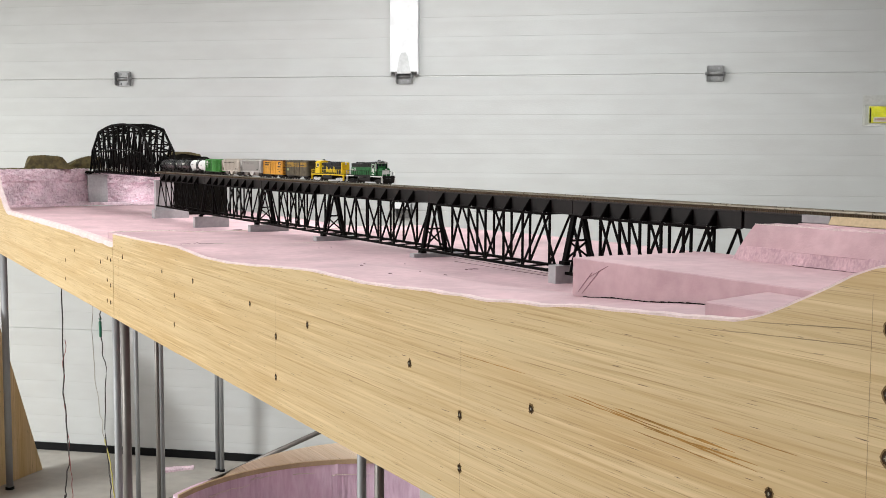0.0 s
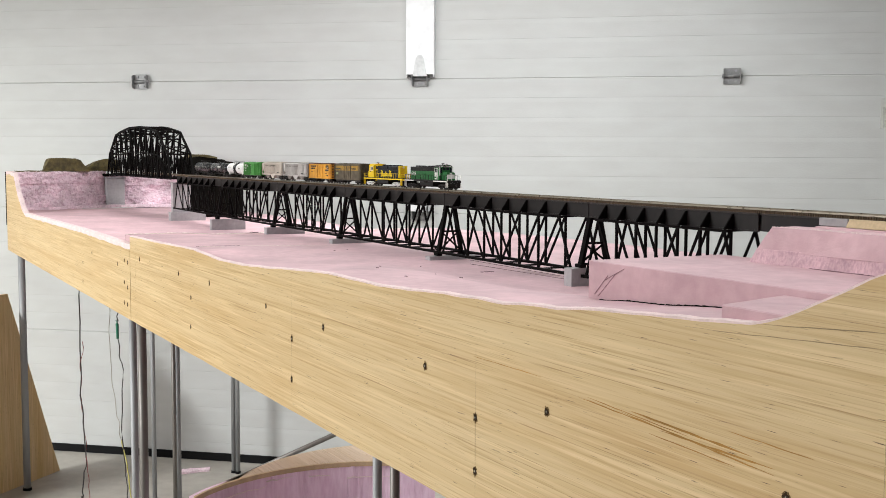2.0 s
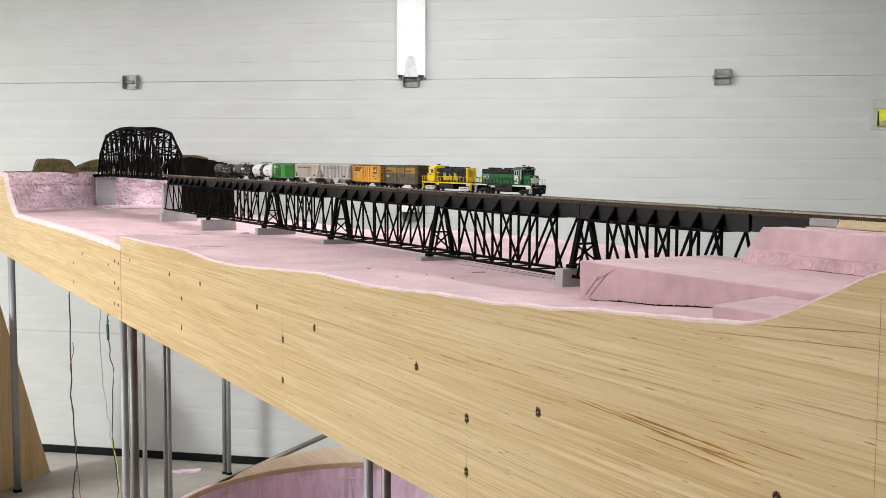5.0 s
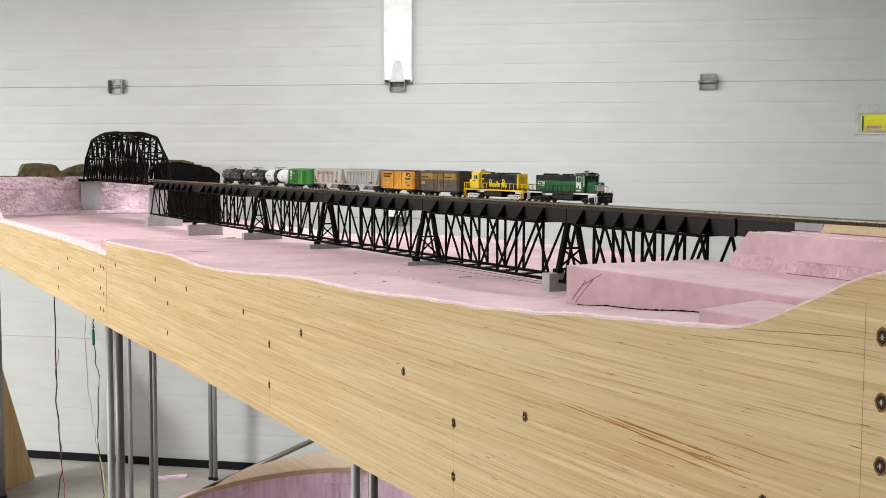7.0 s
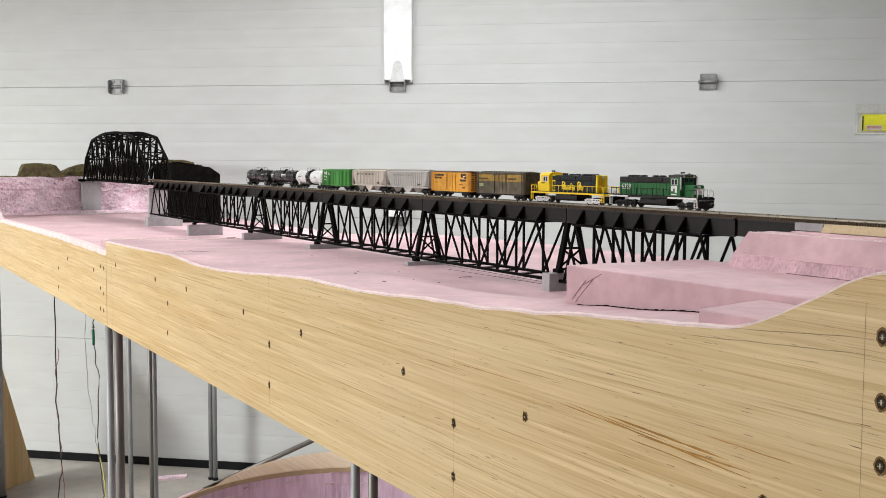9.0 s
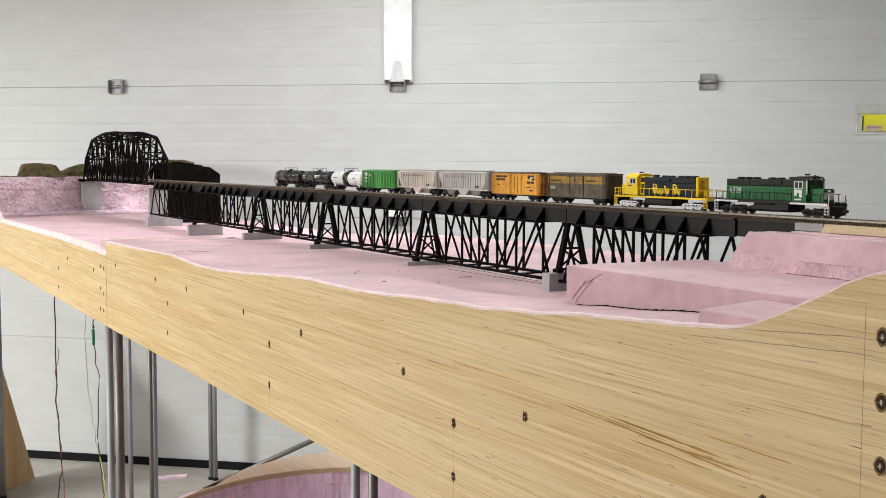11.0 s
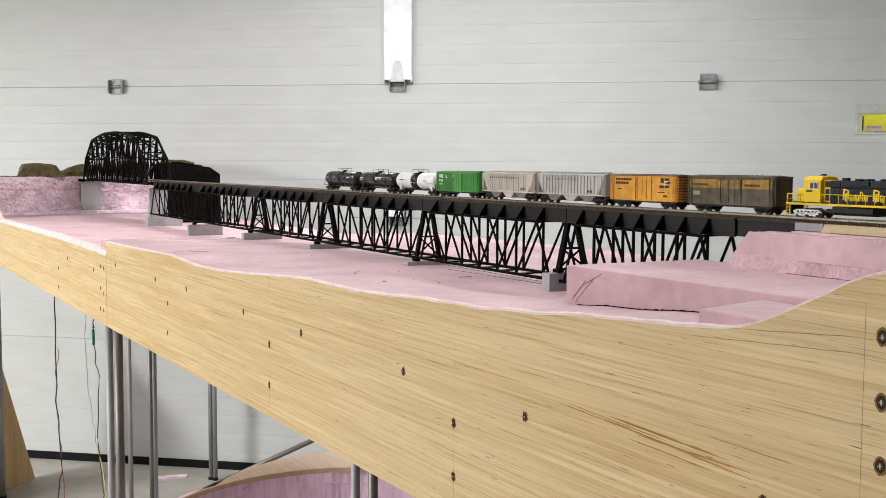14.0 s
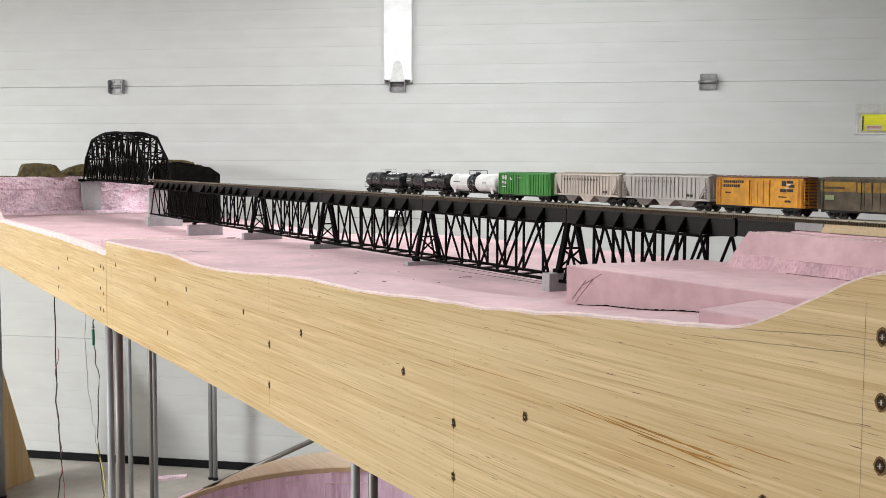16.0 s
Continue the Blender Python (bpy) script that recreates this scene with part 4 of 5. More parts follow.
# ---------------------------------------------------------------- the lower deck
def lower_deck():
    """A curved lower level: a plywood ring on foam."""
    d = thing("lower_deck", "curved lower layout deck of plywood over pink foam", "layout deck")
    n = 48
    inner, outer = [], []
    for k in range(n + 1):
        t = radians(224 - 90 * k / n)
        inner.append((-2.845 + 0.58 * math.cos(t), 1.33 + 0.58 * math.sin(t)))
        t = radians(232 - 92 * k / n)
        outer.append((-3.05 + 0.545 * math.cos(t), 1.54 + 0.545 * math.sin(t)))
    outer = [(min(o[0], i[0] - 0.012), o[1]) for o, i in zip(outer, inner)]

    def strip(a, b, z0, z1, wob=0.0):
        bm = B()
        cols = []
        for k, (p, q) in enumerate(zip(a, b)):
            w = wob * noise.noise((k * 0.4, 1.7, 0))
            v = wob * noise.noise((k * 0.4, 7.7, 3))
            cols.append([bm.verts.new(c) for c in ((p[0] + w, p[1], z0), (q[0], q[1], z0), (q[0], q[1], z1), (p[0] + v, p[1], z1))])
        for c, d in zip(cols, cols[1:]):
            for i in range(4):
                bm.faces.new((c[i], c[(i + 1) % 4], d[(i + 1) % 4], d[i]))
        bm.faces.new(cols[0])
        bm.faces.new(cols[-1][::-1])
        return bm

    def shift(pts, dx):
        return [(x + dx, y) for x, y in pts]
    part("plywood_top", strip(inner, outer, 0.538, 0.55), LOWPLY, d)
    part("rim_strip", strip(shift(inner, 0.012), shift(inner, 0.0006), 0.536, 0.5515), PLY_EDGE, d, "pale plywood rim")
    part("foam_wall", strip(shift(inner, 0.006), shift(inner, -0.05), 0.28, 0.5375, 0.014), FOAM_LOW, d, "scraped pink foam wall")
    part("foam_floor", strip(shift(inner, 0.5), shift(inner, 0.0), 0.24, 0.279), FOAM_LOW, d)
    for k0, k1, z in ((8, 17, 0.505), (17, 22, 0.522), (25, 29, 0.515), (2, 8, 0.47), (32, 40, 0.50)):
        pts = [(inner[k][0] + 0.0125 + 0.004 * noise.noise((k * 0.9, 3, 0)), inner[k][1], z + 0.006 * noise.noise((k * 0.8, z * 40, 0))) for k in range(k0, k1 + 1)]
        part("pale_scrape", rod(B(), pts, 0.0022, 5, 0.0008), FOAM_RIM, d, "pale scraped ridge")
    for k in (6, 18, 30, 42):
        x, y = inner[k]
        part("post", rod(B(), [(x - 0.02, y, -0.032), (x - 0.02, y, 0.2805)], 0.0115, 12), STEEL, d)


FOAM_LOW = material("scraped pink foam", (0.88, 0.69, 0.80), 0.7, second=(0.76, 0.54, 0.67), amount=0.9, scale=26, stretch=(3, 3, 0.6), bump=0.003, bump_scale=60, coarse=0.2)
LOWPLY = plywood_material("tan plywood", (0.64, 0.51, 0.38), (0.58, 0.45, 0.31))
lower_deck()


# ---------------------------------------------------------------- the train
def paint(name, base, dirt=0.35, rough=0.5, scale=140, coarse=0.2, second=None):
    return material(name, base, rough, second=second or tuple(c * 0.6 + 0.02 for c in base), amount=dirt, scale=scale, coarse=coarse, spec=0.22, lo=0.3, hi=0.6)


RUN = paint("grimy running gear", (0.008, 0.0065, 0.006), 0.8, second=(0.014, 0.011, 0.009))
WHEEL = paint("blackened wheel", (0.05, 0.045, 0.04), 0.5)
SILVER = material("silver painted truck", (0.80, 0.80, 0.80), 0.35, metal=0.15, scale=200)
GREEN = paint("dark green engine paint", (0.022, 0.135, 0.038))
ENG_BLACK = paint("black engine paint", (0.008, 0.0075, 0.007), second=(0.014, 0.012, 0.010))
OFFWHITE = paint("white engine paint", (0.72, 0.72, 0.68), 0.2)
YELLOW = paint("bright yellow engine paint", (0.86, 0.60, 0.015), 0.1)
NAVY = paint("dark blue engine paint", (0.008, 0.011, 0.016))
BOX_GREEN = paint("green boxcar paint", (0.075, 0.29, 0.065))
HOP_TAN = paint("warm grey hopper paint", (0.55, 0.495, 0.43))
HOP_GREY = paint("grey hopper paint", (0.47, 0.45, 0.425))
ORANGE = paint("orange boxcar paint", (0.76, 0.37, 0.045), 0.6, 0.6, 90, 0.3, (0.42, 0.19, 0.03))
RUST = paint("rust brown paint", (0.15, 0.06, 0.028), 0.5)
WORN = paint("weathered brown boxcar paint", (0.15, 0.125, 0.085), 0.9, 0.75, 60, 0.5, (0.07, 0.058, 0.042))
WORN_Y = paint("faded ochre panel", (0.42, 0.25, 0.045), 0.9, 0.75, 90, 0.4, (0.17, 0.11, 0.045))
TANK_BLACK = material("gloss black tank", (0.011, 0.011, 0.012), 0.28, scale=90, spec=0.5)
TANK_WHITE = material("white tank enamel", (0.80, 0.80, 0.78), 0.35, scale=90, coarse=0.08)
PRINT_W = paint("white lettering", (0.70, 0.70, 0.66), 0.3)
PRINT_K = paint("dark lettering", (0.03, 0.025, 0.022), 0.3)
PRINT_Y = paint("yellow lettering", (0.85, 0.62, 0.03), 0.1)
PRINT_P = paint("pale green lettering", (0.30, 0.36, 0.17), 0.3)
GLASS_DARK = material("dark cab glass", (0.02, 0.025, 0.03), 0.12, scale=50)

WHEELSET = B()
for side in (-1, 1):
    rod(WHEELSET, [(0, side * 0.0072, 0.0055), (0, side * 0.0098, 0.0055)], 0.0055, 16)
    rod(WHEELSET, [(0, side * 0.0068, 0.0055), (0, side * 0.0074, 0.0055)], 0.0063, 16)
rod(WHEELSET, [(0, -0.013, 0.0055), (0, 0.013, 0.0055)], 0.0012, 8)
WHEELSET = mesh_of("wheelset", WHEELSET, WHEEL)


def truck(car, x, axles=2, pitch=0.0195, frame_mat=None, deep=1.0):
    """A truck under its car: bolster, side frames and wheelsets."""
    frame_mat = frame_mat or RUN
    half = pitch * (axles - 1) / 2
    t = part("truck", box(B(), -0.004, 0.004, -0.012, 0.012, 0.006, 0.0118, 0.0008), RUN, car, "", pose(x, 0, 0))
    for k in range(axles):
        part("wheelset", WHEELSET, WHEEL, t, "", pose(-half + k * pitch, 0, 0))
    for s in (-1, 1):
        bm = B()
        y = s * 0.0132
        n = (axles - 1)
        bar(bm, (-half - 0.0055, y, 0.0072), (-half + 0.002, y, 0.0088 * deep), 0.0018, 0.0018)
        bar(bm, (half + 0.0055, y, 0.0072), (half - 0.002, y, 0.0088 * deep), 0.0018, 0.0018)
        bar(bm, (-half, y, 0.0085 * deep), (half, y, 0.0085 * deep), 0.0018, 0.0017)
        for k in range(n):
            c = -half + (k + 0.5) * pitch
            for e in (-1, 1):
                bar(bm, (c + e * 0.0036, y, 0.0028), (c + e * (pitch / 2 - 0.001), y, 0.0062), 0.0018, 0.0016)
                bar(bm, (c + e * 0.0034, y, 0.0028), (c + e * 0.0034, y, 0.0085 * deep), 0.0018, 0.0013)
            bar(bm, (c - 0.0040, y, 0.0027), (c + 0.0040, y, 0.0027), 0.0020, 0.0014)
        for k in range(axles):
            box(bm, -half + k * pitch - 0.0022, -half + k * pitch + 0.0022, min(y, y + s * 0.002), max(y, y + s * 0.002), 0.0038, 0.0074, 0.0005)
        for k in range(n):
            for d in (-0.0022, 0, 0.0022):
                c = -half + (k + 0.5) * pitch + d
                rod(bm, [(c, y + s * 0.0014, 0.0034), (c, y + s * 0.0014, 0.0072)], 0.0009, 6)
        part("side_frame", bm, frame_mat, t)
    return t


def couplers(car, L):
    for s in (-1, 1):
        bm = box(B(), s * (L / 2 - 0.002) - 0.004, s * (L / 2 - 0.002) + 0.004, -0.0014, 0.0014, 0.0085, 0.0108)
        box(bm, s * (L / 2 + 0.0015) - 0.0025, s * (L / 2 + 0.0015) + 0.0025, -0.0024, 0.0024, 0.0075, 0.0115, 0.0006)
        part("coupler", bm, RUN, car)


def ladder(bm, x, y0, y1, z0, z1, rungs=6, r=0.00045):
    """Rungs between two stiles, at one x or one y."""
    for k in range(rungs):
        z = z0 + (z1 - z0) * (k + 0.5) / rungs
        bar(bm, (x, y0, z), (x, y1, z), r * 2)
    for y in (y0, y1):
        bar(bm, (x, y, z0), (x, y, z1), r * 2)


def side_ladder(bm, y, x0, x1, z0, z1, rungs=6, r=0.00045):
    for k in range(rungs):
        z = z0 + (z1 - z0) * (k + 0.5) / rungs
        bar(bm, (x0, y, z), (x1, y, z), r * 2)
    for x in (x0, x1):
        bar(bm, (x, y, z0), (x, y, z1), r * 2)


CARS = []


def new_car(name, label, category, rel, group="freight train"):
    """rel: the middle of the car, behind the front of the train."""
    car = thing(name, label, category, group)
    CARS.append((car, rel))
    return car


def bars(car, y, rows, mat, name="lettering"):
    """Plain bars: rows of (x0, x1, z0, z1) on the side at y."""
    bm = B()
    for x0, x1, z0, z1 in rows:
        box(bm, x0, x1, y - 0.00035, y + 0.0002, z0, z1)
    part(name, bm, mat, car)


def words(x, z, h, n, seed, gap=0.35, tall=0.0):
    """Letter-like upright bars in a row, as a stand-in for words."""
    r = random.Random(seed)
    out = []
    for k in range(n):
        w = h * r.uniform(0.45, 0.75)
        out.append((x, x + w, z, z + h * r.uniform(0.92, 1.0)))
        x += w + h * gap
    return out


def boxcar(name, label, rel, L, body, ends, H=0.0535, door=None, door_mat=None, ribs=0, roof=None, door_w=0.05, floor_z=0.0115):
    car = new_car(name, label, "freight car", rel)
    W = 0.0172
    part("body", box(B(), -L / 2, L / 2, -W, W, floor_z, H - 0.0022, 0.0005), body, car)
    rb = B()
    prism(rb, [(-W - 0.0008, H - 0.0024), (W + 0.0008, H - 0.0024), (W + 0.0004, H - 0.001), (0, H), (-W - 0.0004, H - 0.001)], -L / 2 - 0.0006, L / 2 + 0.0006, "x")
    k = -L / 2 + 0.006
    while k < L / 2 - 0.004:
        prism(rb, [(-W, H - 0.0008), (W, H - 0.0008), (0, H + 0.0007)], k, k + 0.0012, "x")
        k += 0.0105
    part("roof", rb, roof or body, car)
    part("sill", box(B(), -L / 2 + 0.004, L / 2 - 0.004, -W + 0.001, W - 0.001, floor_z - 0.0025, floor_z, 0.0004), RUN, car)
    for s in (-1, 1):
        y = s * (W + 0.0002)
        if ribs:
            for k in range(ribs + 1):
                x = -L / 2 + 0.003 + (L - 0.006) * k / ribs
                if door and abs(x) < door_w / 2 + 0.002:
                    continue
                part("side_rib", box(B(), x - 0.0009, x + 0.0009, min(y, y + s * 0.0015), max(y, y + s * 0.0015), floor_z + 0.001, H - 0.0035), body, car)
        if door:
            dm = door_mat or body
            bm = box(B(), -door_w / 2, door_w / 2, min(y, y + s * 0.0012), max(y, y + s * 0.0012), floor_z + 0.0015, H - 0.0045, 0.0003)
            for f in (-0.25, 0.0, 0.25):
                box(bm, f * door_w - 0.0006, f * door_w + 0.0006, min(y, y + s * 0.002), max(y, y + s * 0.002), floor_z + 0.003, H - 0.006)
            d = part("door", bm, dm, car)
            part("door_rod", rod(B(), [(-door_w * 0.33, y + s * 0.0022, floor_z + 0.002), (-door_w * 0.33, y + s * 0.0022, H - 0.005)], 0.0005, 6), RUN, d)
            for z in (floor_z + 0.0006, H - 0.0042):
                part("door_track", box(B(), -door_w, door_w, min(y, y + s * 0.0013), max(y, y + s * 0.0013), z - 0.0006, z + 0.0006), body, car)
    for s in (-1, 1):
        bm = B()
        for k in range(9):
            z = floor_z + 0.003 + k * (H - floor_z - 0.008) / 8
            box(bm, s * (L / 2 + 0.0006) - 0.0011, s * (L / 2 + 0.0006) + 0.0011, -W + 0.001, W - 0.001, z, z + 0.0019, 0.0005)
        part("corrugated_end", bm, ends, car)
        bm = B()
        side_ladder(bm, -W - 0.0014, s * (L / 2 - 0.005) - 0.003, s * (L / 2 - 0.005) + 0.003, floor_z, H - 0.004 if name == "box_car" else floor_z + 0.016, 7)
        ladder(bm, s * (L / 2 + 0.0018), -W + 0.001, -W + 0.008, floor_z, H - 0.004, 7)
        part("ladder", bm, body, car)
    for s in (-1, 1):
        truck(car, s * (L / 2 - 0.026))
    couplers(car, L + 0.010)
    return car


def hopper(label, rel, L, body, seed, H=0.0545):
    car = new_car("covered_hopper", label, "freight car", rel)
    W = 0.0175
    z0 = 0.0175
    part("body", prism(B(), [(-L / 2 + 0.020, z0), (L / 2 - 0.020, z0), (L / 2 - 0.002, H - 0.012), (L / 2 - 0.002, H - 0.004), (-L / 2 + 0.002, H - 0.004), (-L / 2 + 0.002, H - 0.012)], -W + 0.0005, W - 0.0005), body, car)
    part("side_sill", box(B(), -L / 2, L / 2, -W - 0.0004, W + 0.0004, z0 - 0.0025, z0 + 0.0005, 0.0003), body, car)
    roofb = B()
    prism(roofb, [(-W, H - 0.004), (W, H - 0.004), (W * 0.55, H - 0.0012), (-W * 0.55, H - 0.0012)], -L / 2 + 0.001, L / 2 - 0.001, "x")
    part("roof", roofb, body, car)
    walkb = B()
    for s in (-1, 1):
        for k in range(26):
            x = -L / 2 + 0.002 + (L - 0.004) * k / 26
            box(walkb, x, x + L / 26 * 0.72, s * 0.0105 - 0.002, s * 0.0105 + 0.002, H - 0.0004, H + 0.0003)
        bar(walkb, (-L / 2 + 0.001, s * 0.0125, H), (L / 2 - 0.001, s * 0.0125, H), 0.0006)
    part("roof_walk", walkb, body, car)
    hatch = mesh_of("hatch", box(B(), -L / 20, L / 20, -0.006, 0.006, -0.0012, 0.0010, 0.0004), body)
    for k in range(8):
        part("hatch", hatch, body, car, "", pose(-L / 2 + 0.012 + (L - 0.024) * (k + 0.5) / 8, 0, H))
    n = 17
    rib = mesh_of("side_rib", box(B(), -0.0007, 0.0007, -0.0008, 0.0008, z0 + 0.0005, H - 0.0042), body)
    for s in (-1, 1):
        for k in range(n + 1):
            x = -L / 2 + 0.021 + (L - 0.042) * k / n
            part("side_rib", rib, body, car, "", pose(x, s * W, 0))
        part("top_rail", box(B(), -L / 2 + 0.001, L / 2 - 0.001, s * W - 0.0007, s * W + 0.0007, H - 0.0052, H - 0.0038), body, car)
        for e in (-1, 1):
            x = e * (L / 2 - 0.012)
            part("end_gusset", prism(B(), [(e * (L / 2 - 0.021), z0), (e * (L / 2 - 0.0205), z0 + 0.004), (e * (L / 2 - 0.004), H - 0.012), (e * (L / 2 - 0.004), H - 0.005), (e * (L / 2 - 0.021), H - 0.005)], s * W - 0.0005, s * W + 0.0005), body, car)
            part("end_post", bar(B(), (e * (L / 2 - 0.002), s * (W - 0.001), z0 - 0.002), (e * (L / 2 - 0.002), s * (W - 0.001), H - 0.005), 0.0012), body, car)
    for k in (-1, 0, 1):
        c = k * (L - 0.052) / 3
        w = (L - 0.060) / 6
        # Outer chutes take a darker copy, their shade put into the colour.
        part("chute", prism(B(), [(c - w * 0.98, z0 - 0.002), (c + w * 0.98, z0 - 0.002), (c + w * 0.42, 0.0062), (c + w * 0.34, 0.0048), (c - w * 0.34, 0.0048), (c - w * 0.42, 0.0062)], -0.0150, 0.0150), CHUTE_SHADED if k else body, car)
    for e in (-1, 1):
        bm = B()
        side_ladder(bm, -W - 0.001, e * (L / 2 - 0.005) - 0.003, e * (L / 2 - 0.005) + 0.003, z0 - 0.003, H - 0.005, 8)
        ladder(bm, e * (L / 2 + 0.0004), -W + 0.001, -W + 0.008, z0 - 0.002, H - 0.005, 8)
        side_ladder(bm, -W + 0.006, e * (L / 2 - 0.012) - 0.003, e * (L / 2 - 0.012) + 0.003, z0, H - 0.014, 4)
        part("ladder", bm, body, car)
        # Slope sheets use the near-black colour to paint in shade behind the ladders.
        part("end_sheet", bar(B(), (e * (L / 2 - 0.021), 0, z0), (e * (L / 2 - 0.004), 0, H - 0.013), 0.030, 0.0012), RUN, car)
        part("platform", box(B(), e * (L / 2 - 0.010) - 0.010, e * (L / 2 - 0.010) + 0.010, -0.006, 0.006, 0.0105, 0.015), RUN, car)
        truck(car, e * (L / 2 - 0.021))
    couplers(car, L + 0.008)
    bars(car, -W - 0.0006, words(-L * 0.34, H - 0.0135, 0.0036, 13, seed, 1.6), PRINT_K if seed != 8 else HOP_DIM)
    bars(car, -W - 0.0006, [(L * 0.26, L * 0.285, 0.021, 0.0245), (L * 0.30, L * 0.325, 0.021, 0.0245)], PRINT_K, "stencil_plate")
    return car


CHUTE_SHADED = paint("shaded hopper chute", (0.20, 0.175, 0.155), 0.8)
HOP_DIM = paint("faded grey lettering", (0.27, 0.25, 0.23), 0.3)


def tank_car(label, rel, L, mat, seed, H=0.044, band=None, R=0.0168, marks=()):
    car = new_car("tank_car", label, "freight car", rel)
    zc = H - R
    half = L / 2 - 0.006
    bm = B()
    n = 28
    prof = [(-half + 0.007 * (1 - math.cos(radians(a))) , R * math.sin(radians(a)) + 0.0004) for a in (0, 18, 36, 54, 72, 90)]
    prof = prof + [(-x, r) for x, r in reversed(prof)]
    rings = [[bm.verts.new((x, r * math.cos(2 * math.pi * k / n), zc + r * math.sin(2 * math.pi * k / n))) for k in range(n)] for x, r in prof]
    for a, b in zip(rings, rings[1:]):
        for k in range(n):
            f = bm.faces.new((a[k], a[(k + 1) % n], b[(k + 1) % n], b[k]))
            f.smooth = True
    bm.faces.new(rings[0])
    bm.faces.new(rings[-1][::-1])
    part("tank", bm, mat, car)
    def hoop(x0, x1, r, m, nm):
        part(nm, rod(B(), [(x0, 0, zc), (x1, 0, zc)], r, 32), m, car)
    for x in (-half * 0.62, half * 0.62):
        hoop(x - 0.0006, x + 0.0006, R + 0.0010, mat, "tank_band")
    if band:
        hoop(-band / 2, band / 2, R + 0.0011, TANK_BLACK, "black_band")
    part("center_sill", box(B(), -L / 2 + 0.001, L / 2 - 0.001, -0.004, 0.004, 0.0095, 0.0125), RUN, car)
    for e in (-1, 1):
        part("saddle", prism(B(), [(-0.012, 0.010), (0.012, 0.010), (0.014, zc - R * 0.5), (-0.014, zc - R * 0.5)], e * half * 0.80 - 0.004, e * half * 0.80 + 0.004, "x"), mat if band else RUN, car)
        part("end_platform", box(B(), e * (L / 2 - 0.006) - 0.005, e * (L / 2 - 0.006) + 0.005, -0.0155, 0.0155, 0.0118, 0.0130), RUN, car)
        bm = B()
        for s in (-1, 1):
            rod(bm, [(e * (L / 2 - 0.002), s * 0.015, 0.013), (e * (L / 2 - 0.002), s * 0.015, 0.0245)], 0.0005, 6)
        rod(bm, [(e * (L / 2 - 0.002), -0.015, 0.0245), (e * (L / 2 - 0.002), 0.015, 0.0245)], 0.0005, 6)
        part("end_rail", bm, RUN, car)
        truck(car, e * (L / 2 - 0.023))
    dome = rod(B(), [(0, 0, H - 0.002), (0, 0, H + 0.0030)], 0.0055, 16)
    rod(dome, [(0, 0, H + 0.0028), (0, 0, H + 0.0042)], 0.0030, 12)
    part("dome", dome, TANK_BLACK, car)
    part("dome_walk", box(B(), -0.013, 0.013, -0.013, 0.013, H - 0.0014, H - 0.0004), RUN, car)
    rail = B()
    for sx in (-1, 1):
        for sy in (-1, 1):
            rod(rail, [(sx * 0.013, sy * 0.013, H - 0.001), (sx * 0.013, sy * 0.013, H + 0.0075)], 0.0005, 6)
    for sy in (-1, 1):
        rod(rail, [(-0.013, sy * 0.013, H + 0.0075), (0.013, sy * 0.013, H + 0.0075)], 0.0005, 6)
    for sx in (-1, 1):
        rod(rail, [(sx * 0.013, -0.013, H + 0.0075), (sx * 0.013, 0.013, H + 0.0075)], 0.0005, 6)
    part("safety_rail", rail, RUN, car)
    bm = B()
    side_ladder(bm, -R - 0.0012, -0.004, 0.004, 0.012, zc + 0.004, 6)
    part("ladder", bm, RUN, car)
    part("side_rail", rod(B(), [(-half * 0.9, -R - 0.0006, zc - 0.004), (half * 0.9, -R - 0.0006, zc - 0.004)], 0.0004, 6), mat, car)
    if marks:
        bars(car, -R - 0.0008, [(x0, x1, zc + a, zc + b) for x0, x1, a, b in marks], PRINT_W if mat is TANK_BLACK else PRINT_K)
    couplers(car, L + 0.006)
    return car


